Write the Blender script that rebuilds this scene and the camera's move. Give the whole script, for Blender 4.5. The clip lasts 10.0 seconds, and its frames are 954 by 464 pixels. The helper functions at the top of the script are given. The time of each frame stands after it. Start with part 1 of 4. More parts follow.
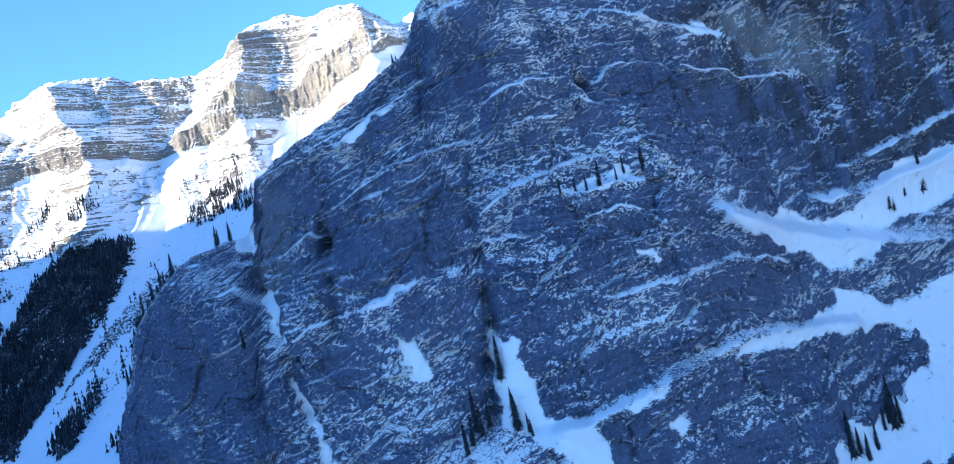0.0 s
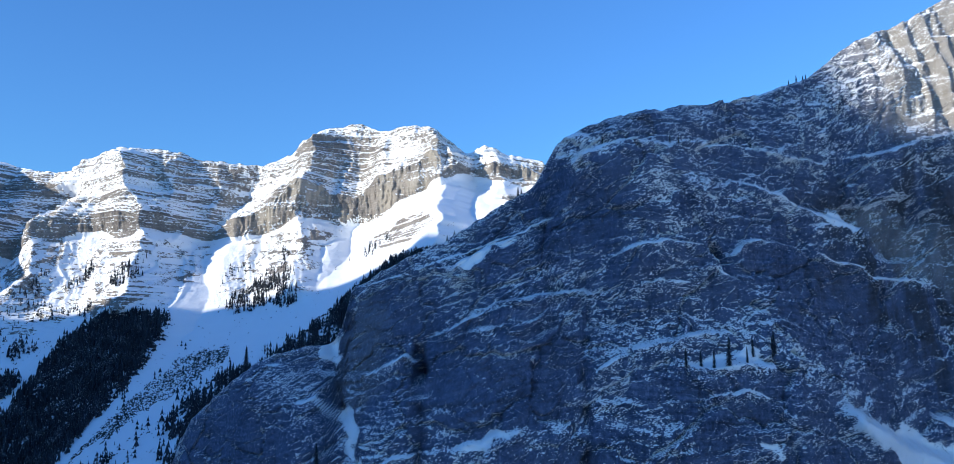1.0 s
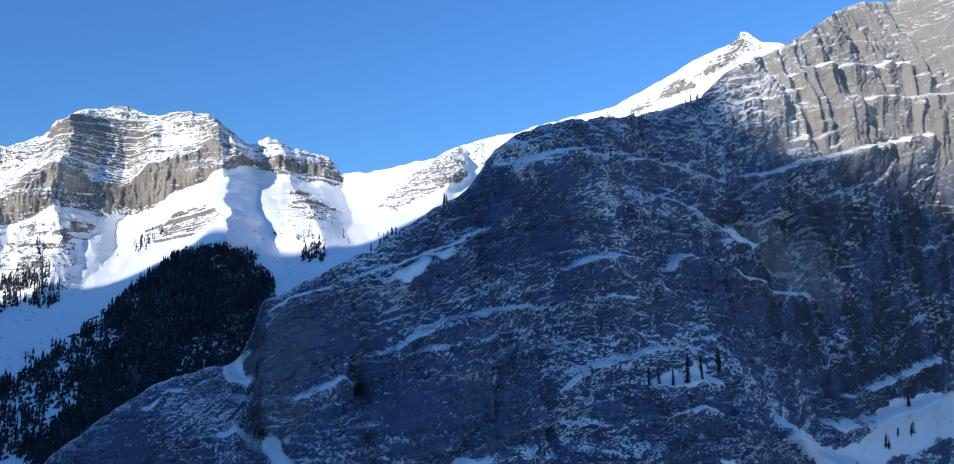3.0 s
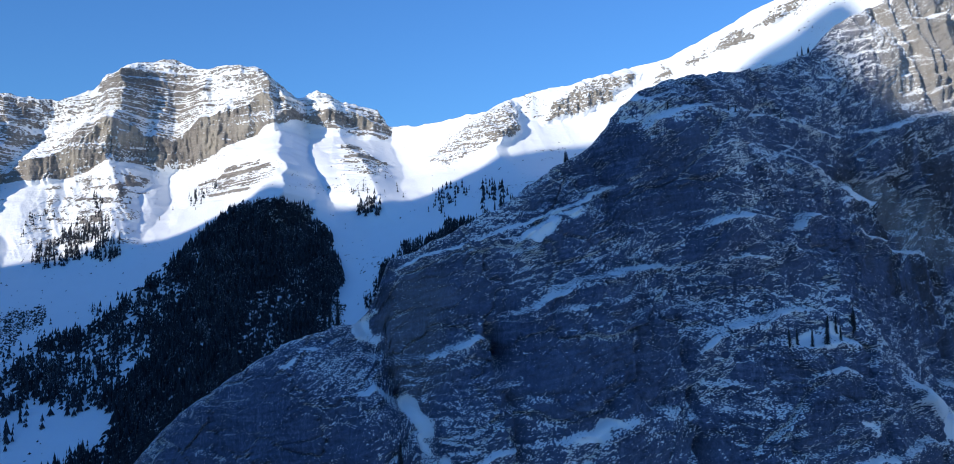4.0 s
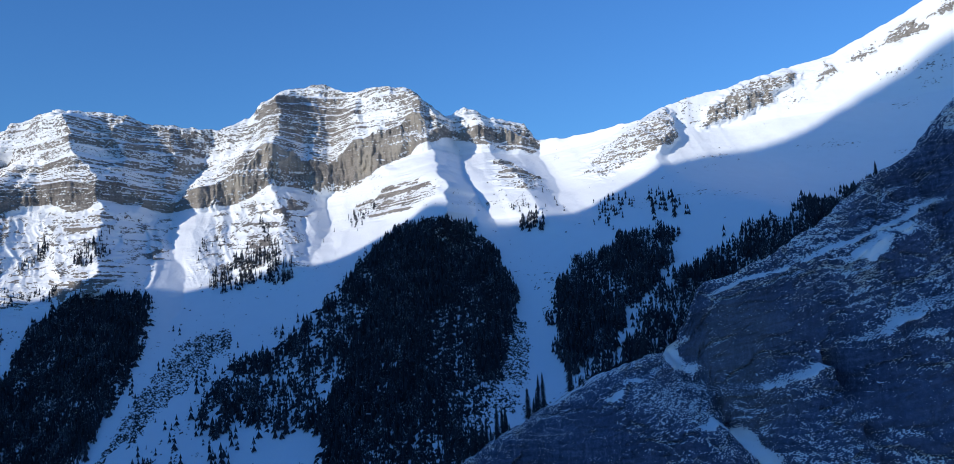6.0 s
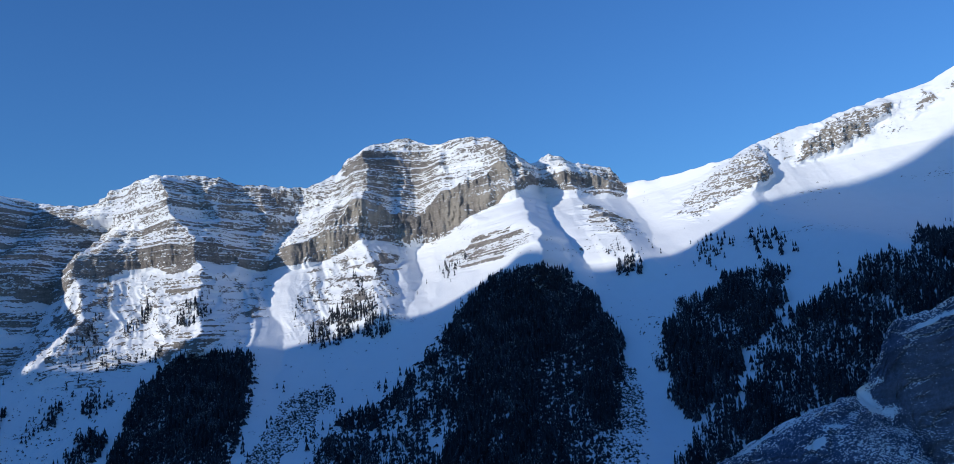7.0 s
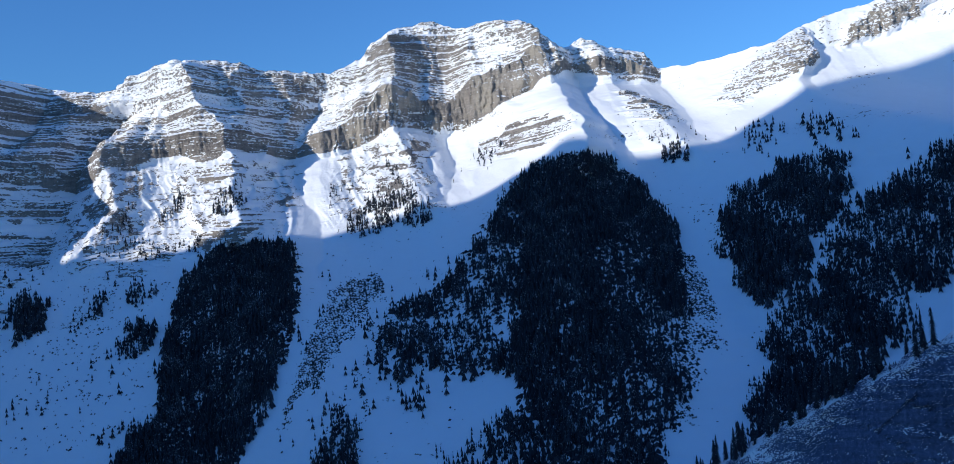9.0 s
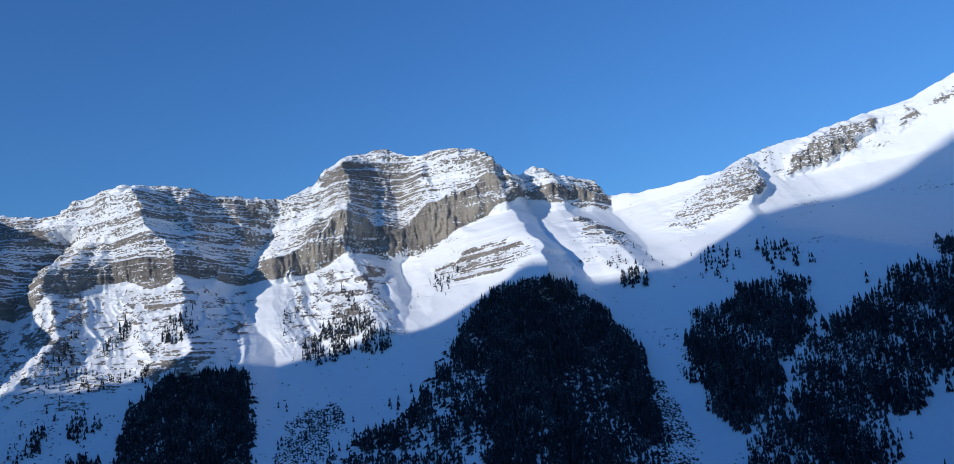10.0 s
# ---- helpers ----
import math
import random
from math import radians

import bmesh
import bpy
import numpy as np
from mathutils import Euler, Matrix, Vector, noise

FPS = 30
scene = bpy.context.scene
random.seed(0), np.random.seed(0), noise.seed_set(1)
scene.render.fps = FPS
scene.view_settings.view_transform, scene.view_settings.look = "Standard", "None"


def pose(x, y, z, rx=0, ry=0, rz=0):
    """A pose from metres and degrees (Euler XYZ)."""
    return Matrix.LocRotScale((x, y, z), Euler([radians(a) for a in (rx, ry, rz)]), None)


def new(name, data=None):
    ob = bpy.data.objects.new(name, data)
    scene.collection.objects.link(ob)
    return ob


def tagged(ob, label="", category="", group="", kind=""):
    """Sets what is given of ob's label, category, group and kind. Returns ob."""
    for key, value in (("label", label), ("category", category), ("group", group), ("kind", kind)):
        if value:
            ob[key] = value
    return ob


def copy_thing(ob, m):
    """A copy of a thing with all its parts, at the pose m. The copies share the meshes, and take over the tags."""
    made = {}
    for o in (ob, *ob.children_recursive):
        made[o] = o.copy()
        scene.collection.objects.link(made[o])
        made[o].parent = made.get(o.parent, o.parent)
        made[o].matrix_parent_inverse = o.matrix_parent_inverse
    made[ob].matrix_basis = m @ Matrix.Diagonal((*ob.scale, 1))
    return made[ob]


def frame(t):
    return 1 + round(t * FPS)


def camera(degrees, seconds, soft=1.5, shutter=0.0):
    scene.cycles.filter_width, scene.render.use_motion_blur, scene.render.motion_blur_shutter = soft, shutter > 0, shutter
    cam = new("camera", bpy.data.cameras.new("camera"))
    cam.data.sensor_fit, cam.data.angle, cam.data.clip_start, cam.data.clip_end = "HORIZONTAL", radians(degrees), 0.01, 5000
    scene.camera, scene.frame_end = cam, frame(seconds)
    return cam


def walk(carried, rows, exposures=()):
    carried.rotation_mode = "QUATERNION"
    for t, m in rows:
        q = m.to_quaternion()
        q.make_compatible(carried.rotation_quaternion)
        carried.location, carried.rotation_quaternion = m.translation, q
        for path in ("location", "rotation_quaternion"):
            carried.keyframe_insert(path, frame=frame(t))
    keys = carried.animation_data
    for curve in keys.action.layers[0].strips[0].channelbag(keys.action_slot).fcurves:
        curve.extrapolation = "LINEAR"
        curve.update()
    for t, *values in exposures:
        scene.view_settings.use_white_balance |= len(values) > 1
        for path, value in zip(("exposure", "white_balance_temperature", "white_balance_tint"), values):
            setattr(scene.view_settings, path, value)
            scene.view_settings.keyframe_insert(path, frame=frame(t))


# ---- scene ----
cam = camera(56.4, 10.0, soft=0.55)
METRES, EYE, TILT, LEAN, TURN = 350.0, 200.0, 0.0, 11.5, 0.0
ROWS = [
    (0.0, 0.0, 0.0, 0.0, 0.0, 0.0, -0.0),
    (0.5, -0.0476, 0.0235, -0.0003, 2.95, 3.48, -6.94),
    (1.0, -0.0963, 0.0466, 0.0009, 0.61, 8.6, -10.88),
    (1.5, -0.1448, 0.0689, 0.0015, -1.99, 9.22, -9.77),
    (2.0, -0.193, 0.0909, -0.0009, -7.32, 10.4, -9.0),
    (3.5, -0.3348, 0.1488, -0.0151, -17.83, 10.5, -9.76),
    (4.0, -0.3813, 0.1658, -0.0193, -14.7, 7.98, -9.75),
    (4.5, -0.4273, 0.1829, -0.0236, -9.77, 6.97, -9.36),
    (5.0, -0.4731, 0.1995, -0.0265, -10.66, 7.03, -8.76),
    (6.5, -0.6115, 0.2455, -0.0368, -4.92, 8.63, -7.93),
    (7.0, -0.6586, 0.2597, -0.0442, -3.07, 9.97, -7.06),
    (7.5, -0.7036, 0.276, -0.0517, -3.8, 9.87, -7.77),
    (8.0, -0.7479, 0.2923, -0.0587, -4.4, 9.31, -7.46),
    (8.5, -0.7961, 0.3037, -0.0643, -4.9, 5.79, -7.47),
    (9.0, -0.842, 0.3178, -0.0672, -4.05, 2.98, -6.84),
    (9.5, -0.8886, 0.3337, -0.0692, -5.1, 2.53, -6.34),
    (10.0, -0.9287, 0.3518, -0.0774, -8.35, 11.6, -6.07),
]
EXPOSURES = [(0.0, 1.62, 7000, 9), (0.5, 1.26, 6900, 8), (1.0, 0.77, 6800, 8), (2.0, 0.52, 6850, 9), (3.5, 0.39, 6800, 10), (5.0, 0.34, 6700, 10), (6.5, 0.0, 6500, 10), (7.5, -0.06, 6500, 10), (8.5, 0.11, 6500, 10), (9.5, 0.28, 6500, 10), (10.0, -0.08, 6500, 10)]
walk(cam, [(t, pose(0, 0, EYE, TILT, LEAN, TURN) @ pose(METRES * x, METRES * y, METRES * z, 90 + pitch, roll, yaw)) for t, x, y, z, yaw, pitch, roll in ROWS], EXPOSURES)

# ---- world, sun, exposure ----
SUN_TRAVEL = Vector((0.807, 0.524, -0.272)).normalized()
world = bpy.data.worlds.new("sky")
scene.world = world
world.use_nodes = True
_wn = world.node_tree.nodes
_sky = _wn.new("ShaderNodeTexSky")
_sky.sky_type = "NISHITA"
_sky.sun_disc = False
_sky.sun_elevation = radians(15.8)
_sky.sun_rotation = radians(237)
_sky.altitude = 1800
_sky.air_density = 1.6
_sky.dust_density = 0.5
_sky.ozone_density = 2.0
_wn["Background"].inputs["Strength"].default_value = 0.089
# thin, dry winter air: a deep blue sky
_deep = _wn.new("ShaderNodeMix")
_deep.data_type, _deep.blend_type = "RGBA", "MULTIPLY"
_deep.inputs[0].default_value = 1.0
_deep.inputs[7].default_value = (0.385, 0.86, 1.68, 1)
world.node_tree.links.new(_sky.outputs["Color"], _deep.inputs[6])
world.node_tree.links.new(_deep.outputs[2], _wn["Background"].inputs["Color"])

sun = new("sun", bpy.data.lights.new("sun", "SUN"))
sun.data.energy = 3.05
sun.data.angle = radians(0.53)
sun.data.color = (1.0, 0.97, 0.89)
sun.matrix_world = Matrix.Translation((-800, -400, 1500)) @ SUN_TRAVEL.to_track_quat("-Z", "Y").to_matrix().to_4x4()


# ---- materials ----
def material(name, rough):
    m = bpy.data.materials.new(name)
    m.use_nodes = True
    nt = m.node_tree
    bsdf = nt.nodes["Principled BSDF"]
    bsdf.inputs["Roughness"].default_value = rough
    return m, nt, bsdf


def noise_node(nt, vec, scale, detail=4.0, rough=0.55, stretch=(1, 1, 1)):
    mp = nt.nodes.new("ShaderNodeMapping")
    mp.inputs["Scale"].default_value = stretch
    nt.links.new(vec, mp.inputs["Vector"])
    n = nt.nodes.new("ShaderNodeTexNoise")
    n.inputs["Scale"].default_value = scale
    n.inputs["Detail"].default_value = detail
    n.inputs["Roughness"].default_value = rough
    nt.links.new(mp.outputs["Vector"], n.inputs["Vector"])
    return n.outputs["Fac"]


def maths(nt, op, a, b=None, c=None, clamp=False):
    n = nt.nodes.new("ShaderNodeMath")
    n.operation = op
    n.use_clamp = clamp
    for i, v in enumerate((a, b, c)):
        if v is None:
            continue
        if isinstance(v, (int, float)):
            n.inputs[i].default_value = v
        else:
            nt.links.new(v, n.inputs[i])
    return n.outputs[0]


def ramp(nt, fac, stops):
    n = nt.nodes.new("ShaderNodeValToRGB")
    el = n.color_ramp.elements
    while len(el) < len(stops):
        el.new(0.5)
    for e, (p, col) in zip(el, stops):
        e.position, e.color = p, (*col, 1)
    nt.links.new(fac, n.inputs[0])
    return n.outputs["Color"]


def mix(nt, fac, a, b, mode="MIX"):
    n = nt.nodes.new("ShaderNodeMix")
    n.data_type, n.blend_type = "RGBA", mode
    for sock, v in ((n.inputs[0], fac), (n.inputs[6], a), (n.inputs[7], b)):
        if isinstance(v, tuple):
            sock.default_value = (*v, 1)
        elif isinstance(v, (int, float)):
            sock.default_value = v
        else:
            nt.links.new(v, sock)
    return n.outputs[2]


def mountain_material(name, dark, pale, tan, grain, lines, dab, dabs, chips, ledges, hard, even):
    """Bedded limestone under wind-packed snow: 'snow' says where it can lie, 'bed' is the height in the tilted beds;
    two more fields hold tan rock with painted sunlit tone, and painted shade.
    """
    m, nt, bsdf = material(name, 0.85)
    co = nt.nodes.new("ShaderNodeTexCoord").outputs["Object"]
    field = {}
    for key in ("snow", "tan_sunlit", "painted_shade", "bed"):
        a = nt.nodes.new("ShaderNodeAttribute")
        a.attribute_name = key
        field[key] = a.outputs["Fac"]
    parts = nt.nodes.new("ShaderNodeSeparateXYZ")
    nt.links.new(co, parts.inputs[0])
    join = nt.nodes.new("ShaderNodeCombineXYZ")
    nt.links.new(parts.outputs[0], join.inputs[0])
    nt.links.new(parts.outputs[1], join.inputs[1])
    nt.links.new(field["bed"], join.inputs[2])
    bedded = join.outputs[0]
    big = noise_node(nt, co, 0.018 * grain, 3, 0.6, (1, 1, 1.6))
    bands = noise_node(nt, bedded, 0.10 * grain, 5, 0.62, (0.35, 0.35, 2.2))
    streak = noise_node(nt, co, 0.34 * grain, 5, 0.62, (1.8, 1.8, 0.16))
    fine = noise_node(nt, co, 0.9 * grain, 6, 0.72)
    beds = noise_node(nt, bedded, lines, 3, 0.6, (0.05, 0.05, 1.0))
    tone = maths(nt, "ADD", maths(nt, "MULTIPLY", bands, 0.16), maths(nt, "MULTIPLY", fine, 0.40))
    tone = maths(nt, "ADD", tone, maths(nt, "MULTIPLY", beds, 0.22))
    tone = maths(nt, "ADD", tone, maths(nt, "MULTIPLY", streak, 0.22))
    rock = ramp(nt, tone, [(0.5 - 0.10 * even, tuple(c * 0.42 for c in dark)), (0.5 - 0.035 * even, tuple(c * 0.82 for c in dark)), (0.5 + 0.01 * even, tuple(c * 1.06 for c in dark)), (0.5 + 0.085 * even, pale)])
    rock = mix(nt, ramp(nt, big, [(0.40, (0, 0, 0)), (0.62, (0.55, 0.55, 0.55))]), rock, tan)
    # tan rock, and the sunlit tone painted on the upper cliff
    rock = mix(nt, maths(nt, "MULTIPLY", field["tan_sunlit"], 0.7), rock, mix(nt, streak, (0.42, 0.368, 0.295), (0.62, 0.555, 0.465)))
    # rock colour darkened to stand for shade on the recessed wall
    rock = mix(nt, maths(nt, "MULTIPLY", field["painted_shade"], 0.7), rock, (0.07, 0.066, 0.064))
    # snow: strokes along the beds, small dabs on the ledges, wide drifts
    stroke = noise_node(nt, bedded, dab, 1.6, 0.5, (0.8, 0.8, 1.6))
    chip = noise_node(nt, co, dab * 0.5, 4, 0.62, (0.9, 0.9, 1.2))
    patch = noise_node(nt, co, dab * 0.05, 4, 0.6)
    strata = noise_node(nt, bedded, lines * 0.55, 4, 0.6, (0.045, 0.045, 1.0))
    lie = maths(nt, "ADD", field["snow"], maths(nt, "MULTIPLY", maths(nt, "SUBTRACT", stroke, 0.5), dabs))
    lie = maths(nt, "ADD", lie, maths(nt, "MULTIPLY", maths(nt, "SUBTRACT", chip, 0.5), chips))
    lie = maths(nt, "ADD", lie, maths(nt, "MULTIPLY", maths(nt, "SUBTRACT", patch, 0.5), 0.65))
    lie = maths(nt, "ADD", lie, maths(nt, "MULTIPLY", maths(nt, "SUBTRACT", strata, 0.5), ledges))
    cover = maths(nt, "MULTIPLY", maths(nt, "SUBTRACT", lie, 0.47), hard, clamp=True)
    white = mix(nt, noise_node(nt, co, 0.06, 4), (0.89, 0.90, 0.91), (0.94, 0.945, 0.95))
    nt.links.new(mix(nt, cover, rock, white), bsdf.inputs["Base Color"])
    rgh = nt.nodes.new("ShaderNodeMapRange")
    rgh.inputs["To Min"].default_value, rgh.inputs["To Max"].default_value = 0.9, 0.6
    nt.links.new(cover, rgh.inputs["Value"])
    nt.links.new(rgh.outputs["Result"], bsdf.inputs["Roughness"])
    bsdf.inputs["Specular IOR Level"].default_value = 0.25
    height = maths(nt, "ADD", maths(nt, "MULTIPLY", fine, 0.9), maths(nt, "MULTIPLY", bands, 0.7))
    height = maths(nt, "ADD", height, maths(nt, "MULTIPLY", beds, 0.35))
    height = maths(nt, "MULTIPLY", height, maths(nt, "SUBTRACT", 1.0, maths(nt, "MULTIPLY", cover, 0.85)))
    height = maths(nt, "ADD", height, maths(nt, "MULTIPLY", cover, 0.28))
    bump = nt.nodes.new("ShaderNodeBump")
    bump.inputs["Strength"].default_value = 0.85
    bump.inputs["Distance"].default_value = 2.2 / grain
    nt.links.new(height, bump.inputs["Height"])
    nt.links.new(bump.outputs["Normal"], bsdf.inputs["Normal"])
    return m


# bluish base tuned to the shaded wall; the sunlit part is painted tan
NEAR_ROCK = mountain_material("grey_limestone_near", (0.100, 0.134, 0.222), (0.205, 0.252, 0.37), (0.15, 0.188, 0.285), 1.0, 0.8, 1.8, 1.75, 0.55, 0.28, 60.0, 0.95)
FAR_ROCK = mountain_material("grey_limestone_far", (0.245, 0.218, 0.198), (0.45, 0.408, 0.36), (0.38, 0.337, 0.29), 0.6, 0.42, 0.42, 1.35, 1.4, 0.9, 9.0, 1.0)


def foliage(name, a, b, frost):
    """Dark leaves, with snow caught on some of the twigs."""
    m, nt, bsdf = material(name, 0.8)
    geo = nt.nodes.new("ShaderNodeNewGeometry")
    co = nt.nodes.new("ShaderNodeTexCoord").outputs["Object"]
    f = maths(nt, "ADD", maths(nt, "MULTIPLY", geo.outputs["Random Per Island"], 0.6), maths(nt, "MULTIPLY", noise_node(nt, co, 0.8, 3), 0.4))
    col = ramp(nt, f, [(0.2, a), (0.8, b)])
    cling = maths(nt, "ADD", noise_node(nt, co, 1.1, 4, 0.65), maths(nt, "MULTIPLY", noise_node(nt, co, 0.05, 2), 0.35))
    cling = maths(nt, "MULTIPLY", maths(nt, "SUBTRACT", cling, frost), 9.0, clamp=True)
    nt.links.new(mix(nt, maths(nt, "MULTIPLY", cling, 0.8), col, (0.62, 0.65, 0.70)), bsdf.inputs["Base Color"])
    bsdf.inputs["Specular IOR Level"].default_value = 0.15
    return m


NEEDLES = foliage("dark_conifer_needles", (0.012, 0.017, 0.023), (0.034, 0.042, 0.054), 0.77)
TWIGS = foliage("bare_brush", (0.022, 0.021, 0.022), (0.06, 0.055, 0.052), 0.9)
BARE = foliage("bare_undergrowth", (0.022, 0.021, 0.026), (0.058, 0.054, 0.062), 0.92)
BARK, _nt, _b = material("conifer_bark", 0.9)
_co = _nt.nodes.new("ShaderNodeTexCoord").outputs["Object"]
_nt.links.new(ramp(_nt, noise_node(_nt, _co, 3.0, 4, 0.6, (1, 1, 0.2)), [(0.3, (0.04, 0.03, 0.025)), (0.7, (0.12, 0.10, 0.085))]), _b.inputs["Base Color"])


# ---- noise and curves ----
def lattice(ix, iy, seed):
    h = (ix * 374761393 + iy * 668265263 + seed * 974634533) & 0xFFFFFFFF
    h = ((h ^ (h >> 13)) * 1274126177) & 0xFFFFFFFF
    return ((h ^ (h >> 16)) & 0xFFFF) / 32767.5 - 1.0


def vnoise(x, y, seed):
    x, y = np.broadcast_arrays(np.asarray(x, float), np.asarray(y, float))
    fx, fy = np.floor(x), np.floor(y)
    ix, iy = fx.astype(np.int64), fy.astype(np.int64)
    u, v = x - fx, y - fy
    u, v = u * u * u * (u * (6 * u - 15) + 10), v * v * v * (v * (6 * v - 15) + 10)
    a, b = lattice(ix, iy, seed), lattice(ix + 1, iy, seed)
    c, d = lattice(ix, iy + 1, seed), lattice(ix + 1, iy + 1, seed)
    return (a * (1 - u) + b * u) * (1 - v) + (c * (1 - u) + d * u) * v


def fbm(x, y, seed, octaves=4, gain=0.5):
    total, amp = 0.0, 1.0
    for k in range(octaves):
        total = total + amp * vnoise(x * 2.03 ** k + 17.3 * k, y * 2.03 ** k - 9.1 * k, seed + k)
        amp *= gain
    return total


def ridged(x, y, seed, octaves=4, gain=0.5):
    total, amp = 0.0, 1.0
    for k in range(octaves):
        total = total + amp * (1 - 2 * np.abs(vnoise(x * 2.03 ** k + 5.7 * k, y * 2.03 ** k + 3.3 * k, seed + k)))
        amp *= gain
    return total


def blocks(u, v, seed):
    """Irregular cells: how near a joint each point lies (1 on it), and a lean of each cell's own."""
    iu, iv = np.floor(u).astype(np.int64), np.floor(v).astype(np.int64)
    f1, f2, lean = np.full(u.shape, 9.0), np.full(u.shape, 9.0), np.zeros(u.shape)
    for a in (-1, 0, 1):
        for b in (-1, 0, 1):
            cu, cv = iu + a, iv + b
            du = u - (cu + 0.5 + 0.42 * lattice(cu, cv, seed))
            dv = v - (cv + 0.5 + 0.42 * lattice(cu, cv, seed + 1))
            d = np.hypot(du, dv)
            tilt = lattice(cu, cv, seed + 2) * du + lattice(cu, cv, seed + 3) * dv + 0.35 * lattice(cu, cv, seed + 4)
            lean = np.where(d < f1, tilt, lean)
            f2 = np.where(d < f1, f1, np.minimum(f2, d))
            f1 = np.minimum(f1, d)
    return f2 - f1, lean


def smooth(a, b, x):
    t = np.clip((x - a) / (b - a), 0, 1)
    return t * t * (3 - 2 * t)


def curve(xq, knots):
    """A soft curve through knots (x, value)."""
    k = np.array(knots, float)
    xk, yk = k[:, 0], k[:, 1]
    d = np.diff(yk) / np.diff(xk)
    m = np.r_[d[0], np.where(d[1:] * d[:-1] > 0, 2 * d[1:] * d[:-1] / (d[1:] + d[:-1] + 1e-12), 0), d[-1]]
    xq = np.asarray(xq, float)
    i = np.clip(np.searchsorted(xk, xq) - 1, 0, len(xk) - 2)
    h = xk[i + 1] - xk[i]
    t = np.clip((xq - xk[i]) / h, 0, 1)
    return (yk[i] * (1 + 2 * t) * (1 - t) ** 2 + m[i] * h * t * (1 - t) ** 2 + yk[i + 1] * t * t * (3 - 2 * t) + m[i + 1] * h * t * t * (t - 1))


def between_levels(z, levels, rows):
    """Depth at height z from contour lines: rows[k] holds the depth along level k."""
    levels = np.array(levels, float)
    rows = np.array(rows)
    d = np.diff(rows, axis=0) / np.diff(levels)[:, None]
    m = np.concatenate([d[:1], 0.5 * (d[1:] + d[:-1]), d[-1:]])
    i = np.clip(np.searchsorted(levels, z) - 1, 0, len(levels) - 2)
    h = levels[i + 1] - levels[i]
    t = np.clip((z - levels[i]) / h, -2.0, 2.0)
    col = np.broadcast_to(np.arange(rows.shape[1]), z.shape)
    y0, y1, m0, m1 = rows[i, col], rows[i + 1, col], m[i, col], m[i + 1, col]
    tc = np.clip(t, 0, 1)
    y = y0 * (1 + 2 * tc) * (1 - tc) ** 2 + m0 * h * tc * (1 - tc) ** 2 + y1 * tc * tc * (3 - 2 * tc) + m1 * h * tc * tc * (tc - 1)
    return y + np.where(t > 1, (t - 1) * h * m1, 0) + np.where(t < 0, t * h * m0, 0)


def inside(x, z, poly, soft):
    """1 within a closed outline, 0 outside, over a soft edge."""
    p = np.array(poly, float)
    dist = np.full(np.shape(x), 1e9)
    odd = np.zeros(np.shape(x), bool)
    for (ax, az), (bx, bz) in zip(p, np.roll(p, -1, axis=0)):
        ex, ez = bx - ax, bz - az
        t = np.clip(((x - ax) * ex + (z - az) * ez) / (ex * ex + ez * ez + 1e-9), 0, 1)
        dist = np.minimum(dist, np.hypot(x - ax - t * ex, z - az - t * ez))
        if abs(ez) > 1e-9:
            odd ^= ((az > z) != (bz > z)) & (x < ax + (z - az) / ez * ex)
    return smooth(-soft, soft, np.where(odd, dist, -dist))


def along(x, z, line):
    """Distance to an open line."""
    dist = np.full(np.shape(x), 1e9)
    for (ax, az), (bx, bz) in zip(line[:-1], line[1:]):
        ex, ez = bx - ax, bz - az
        t = np.clip(((x - ax) * ex + (z - az) * ez) / (ex * ex + ez * ez + 1e-9), 0, 1)
        dist = np.minimum(dist, np.hypot(x - ax - t * ex, z - az - t * ez))
    return dist


def steps(y, z, slope, size, amount, phase, riser=0.8):
    """Cuts a slope into risers and treads."""
    f = phase - np.floor(phase)
    saw = np.where(f < riser, f / riser, (1 - f) / (1 - riser)) - 0.5
    return y - amount * slope * size * saw


def shelf(y, x, z, line, out, tread, fall, seed):
    """A block that stands out below a line and leaves a ledge on its top."""
    xs = np.array(line, float)
    zl = np.interp(x, xs[:, 0], xs[:, 1]) + 0.9 * fbm(x / 5.0, z / 40.0, seed, 3)
    reach = smooth(xs[0, 0] - 5, xs[0, 0] + 3, x) * (1 - smooth(xs[-1, 0] - 3, xs[-1, 0] + 5, x))
    d = z - zl
    shape = np.where(d > 0, 1 - smooth(0, tread, d), np.exp(np.minimum(d, 0) / fall))
    drift = reach * np.exp(-np.abs((d - 0.3 * tread) / (0.36 * tread + 0.15)) ** 3) * (0.75 + 0.55 * fbm(x / 6.0, z / 6.0, seed + 3, 3))
    spill = 0.27 * reach * smooth(-6, 0, d) * (d < 0.5 * tread)
    return y - 1.35 * out * reach * shape, np.maximum(drift, spill)


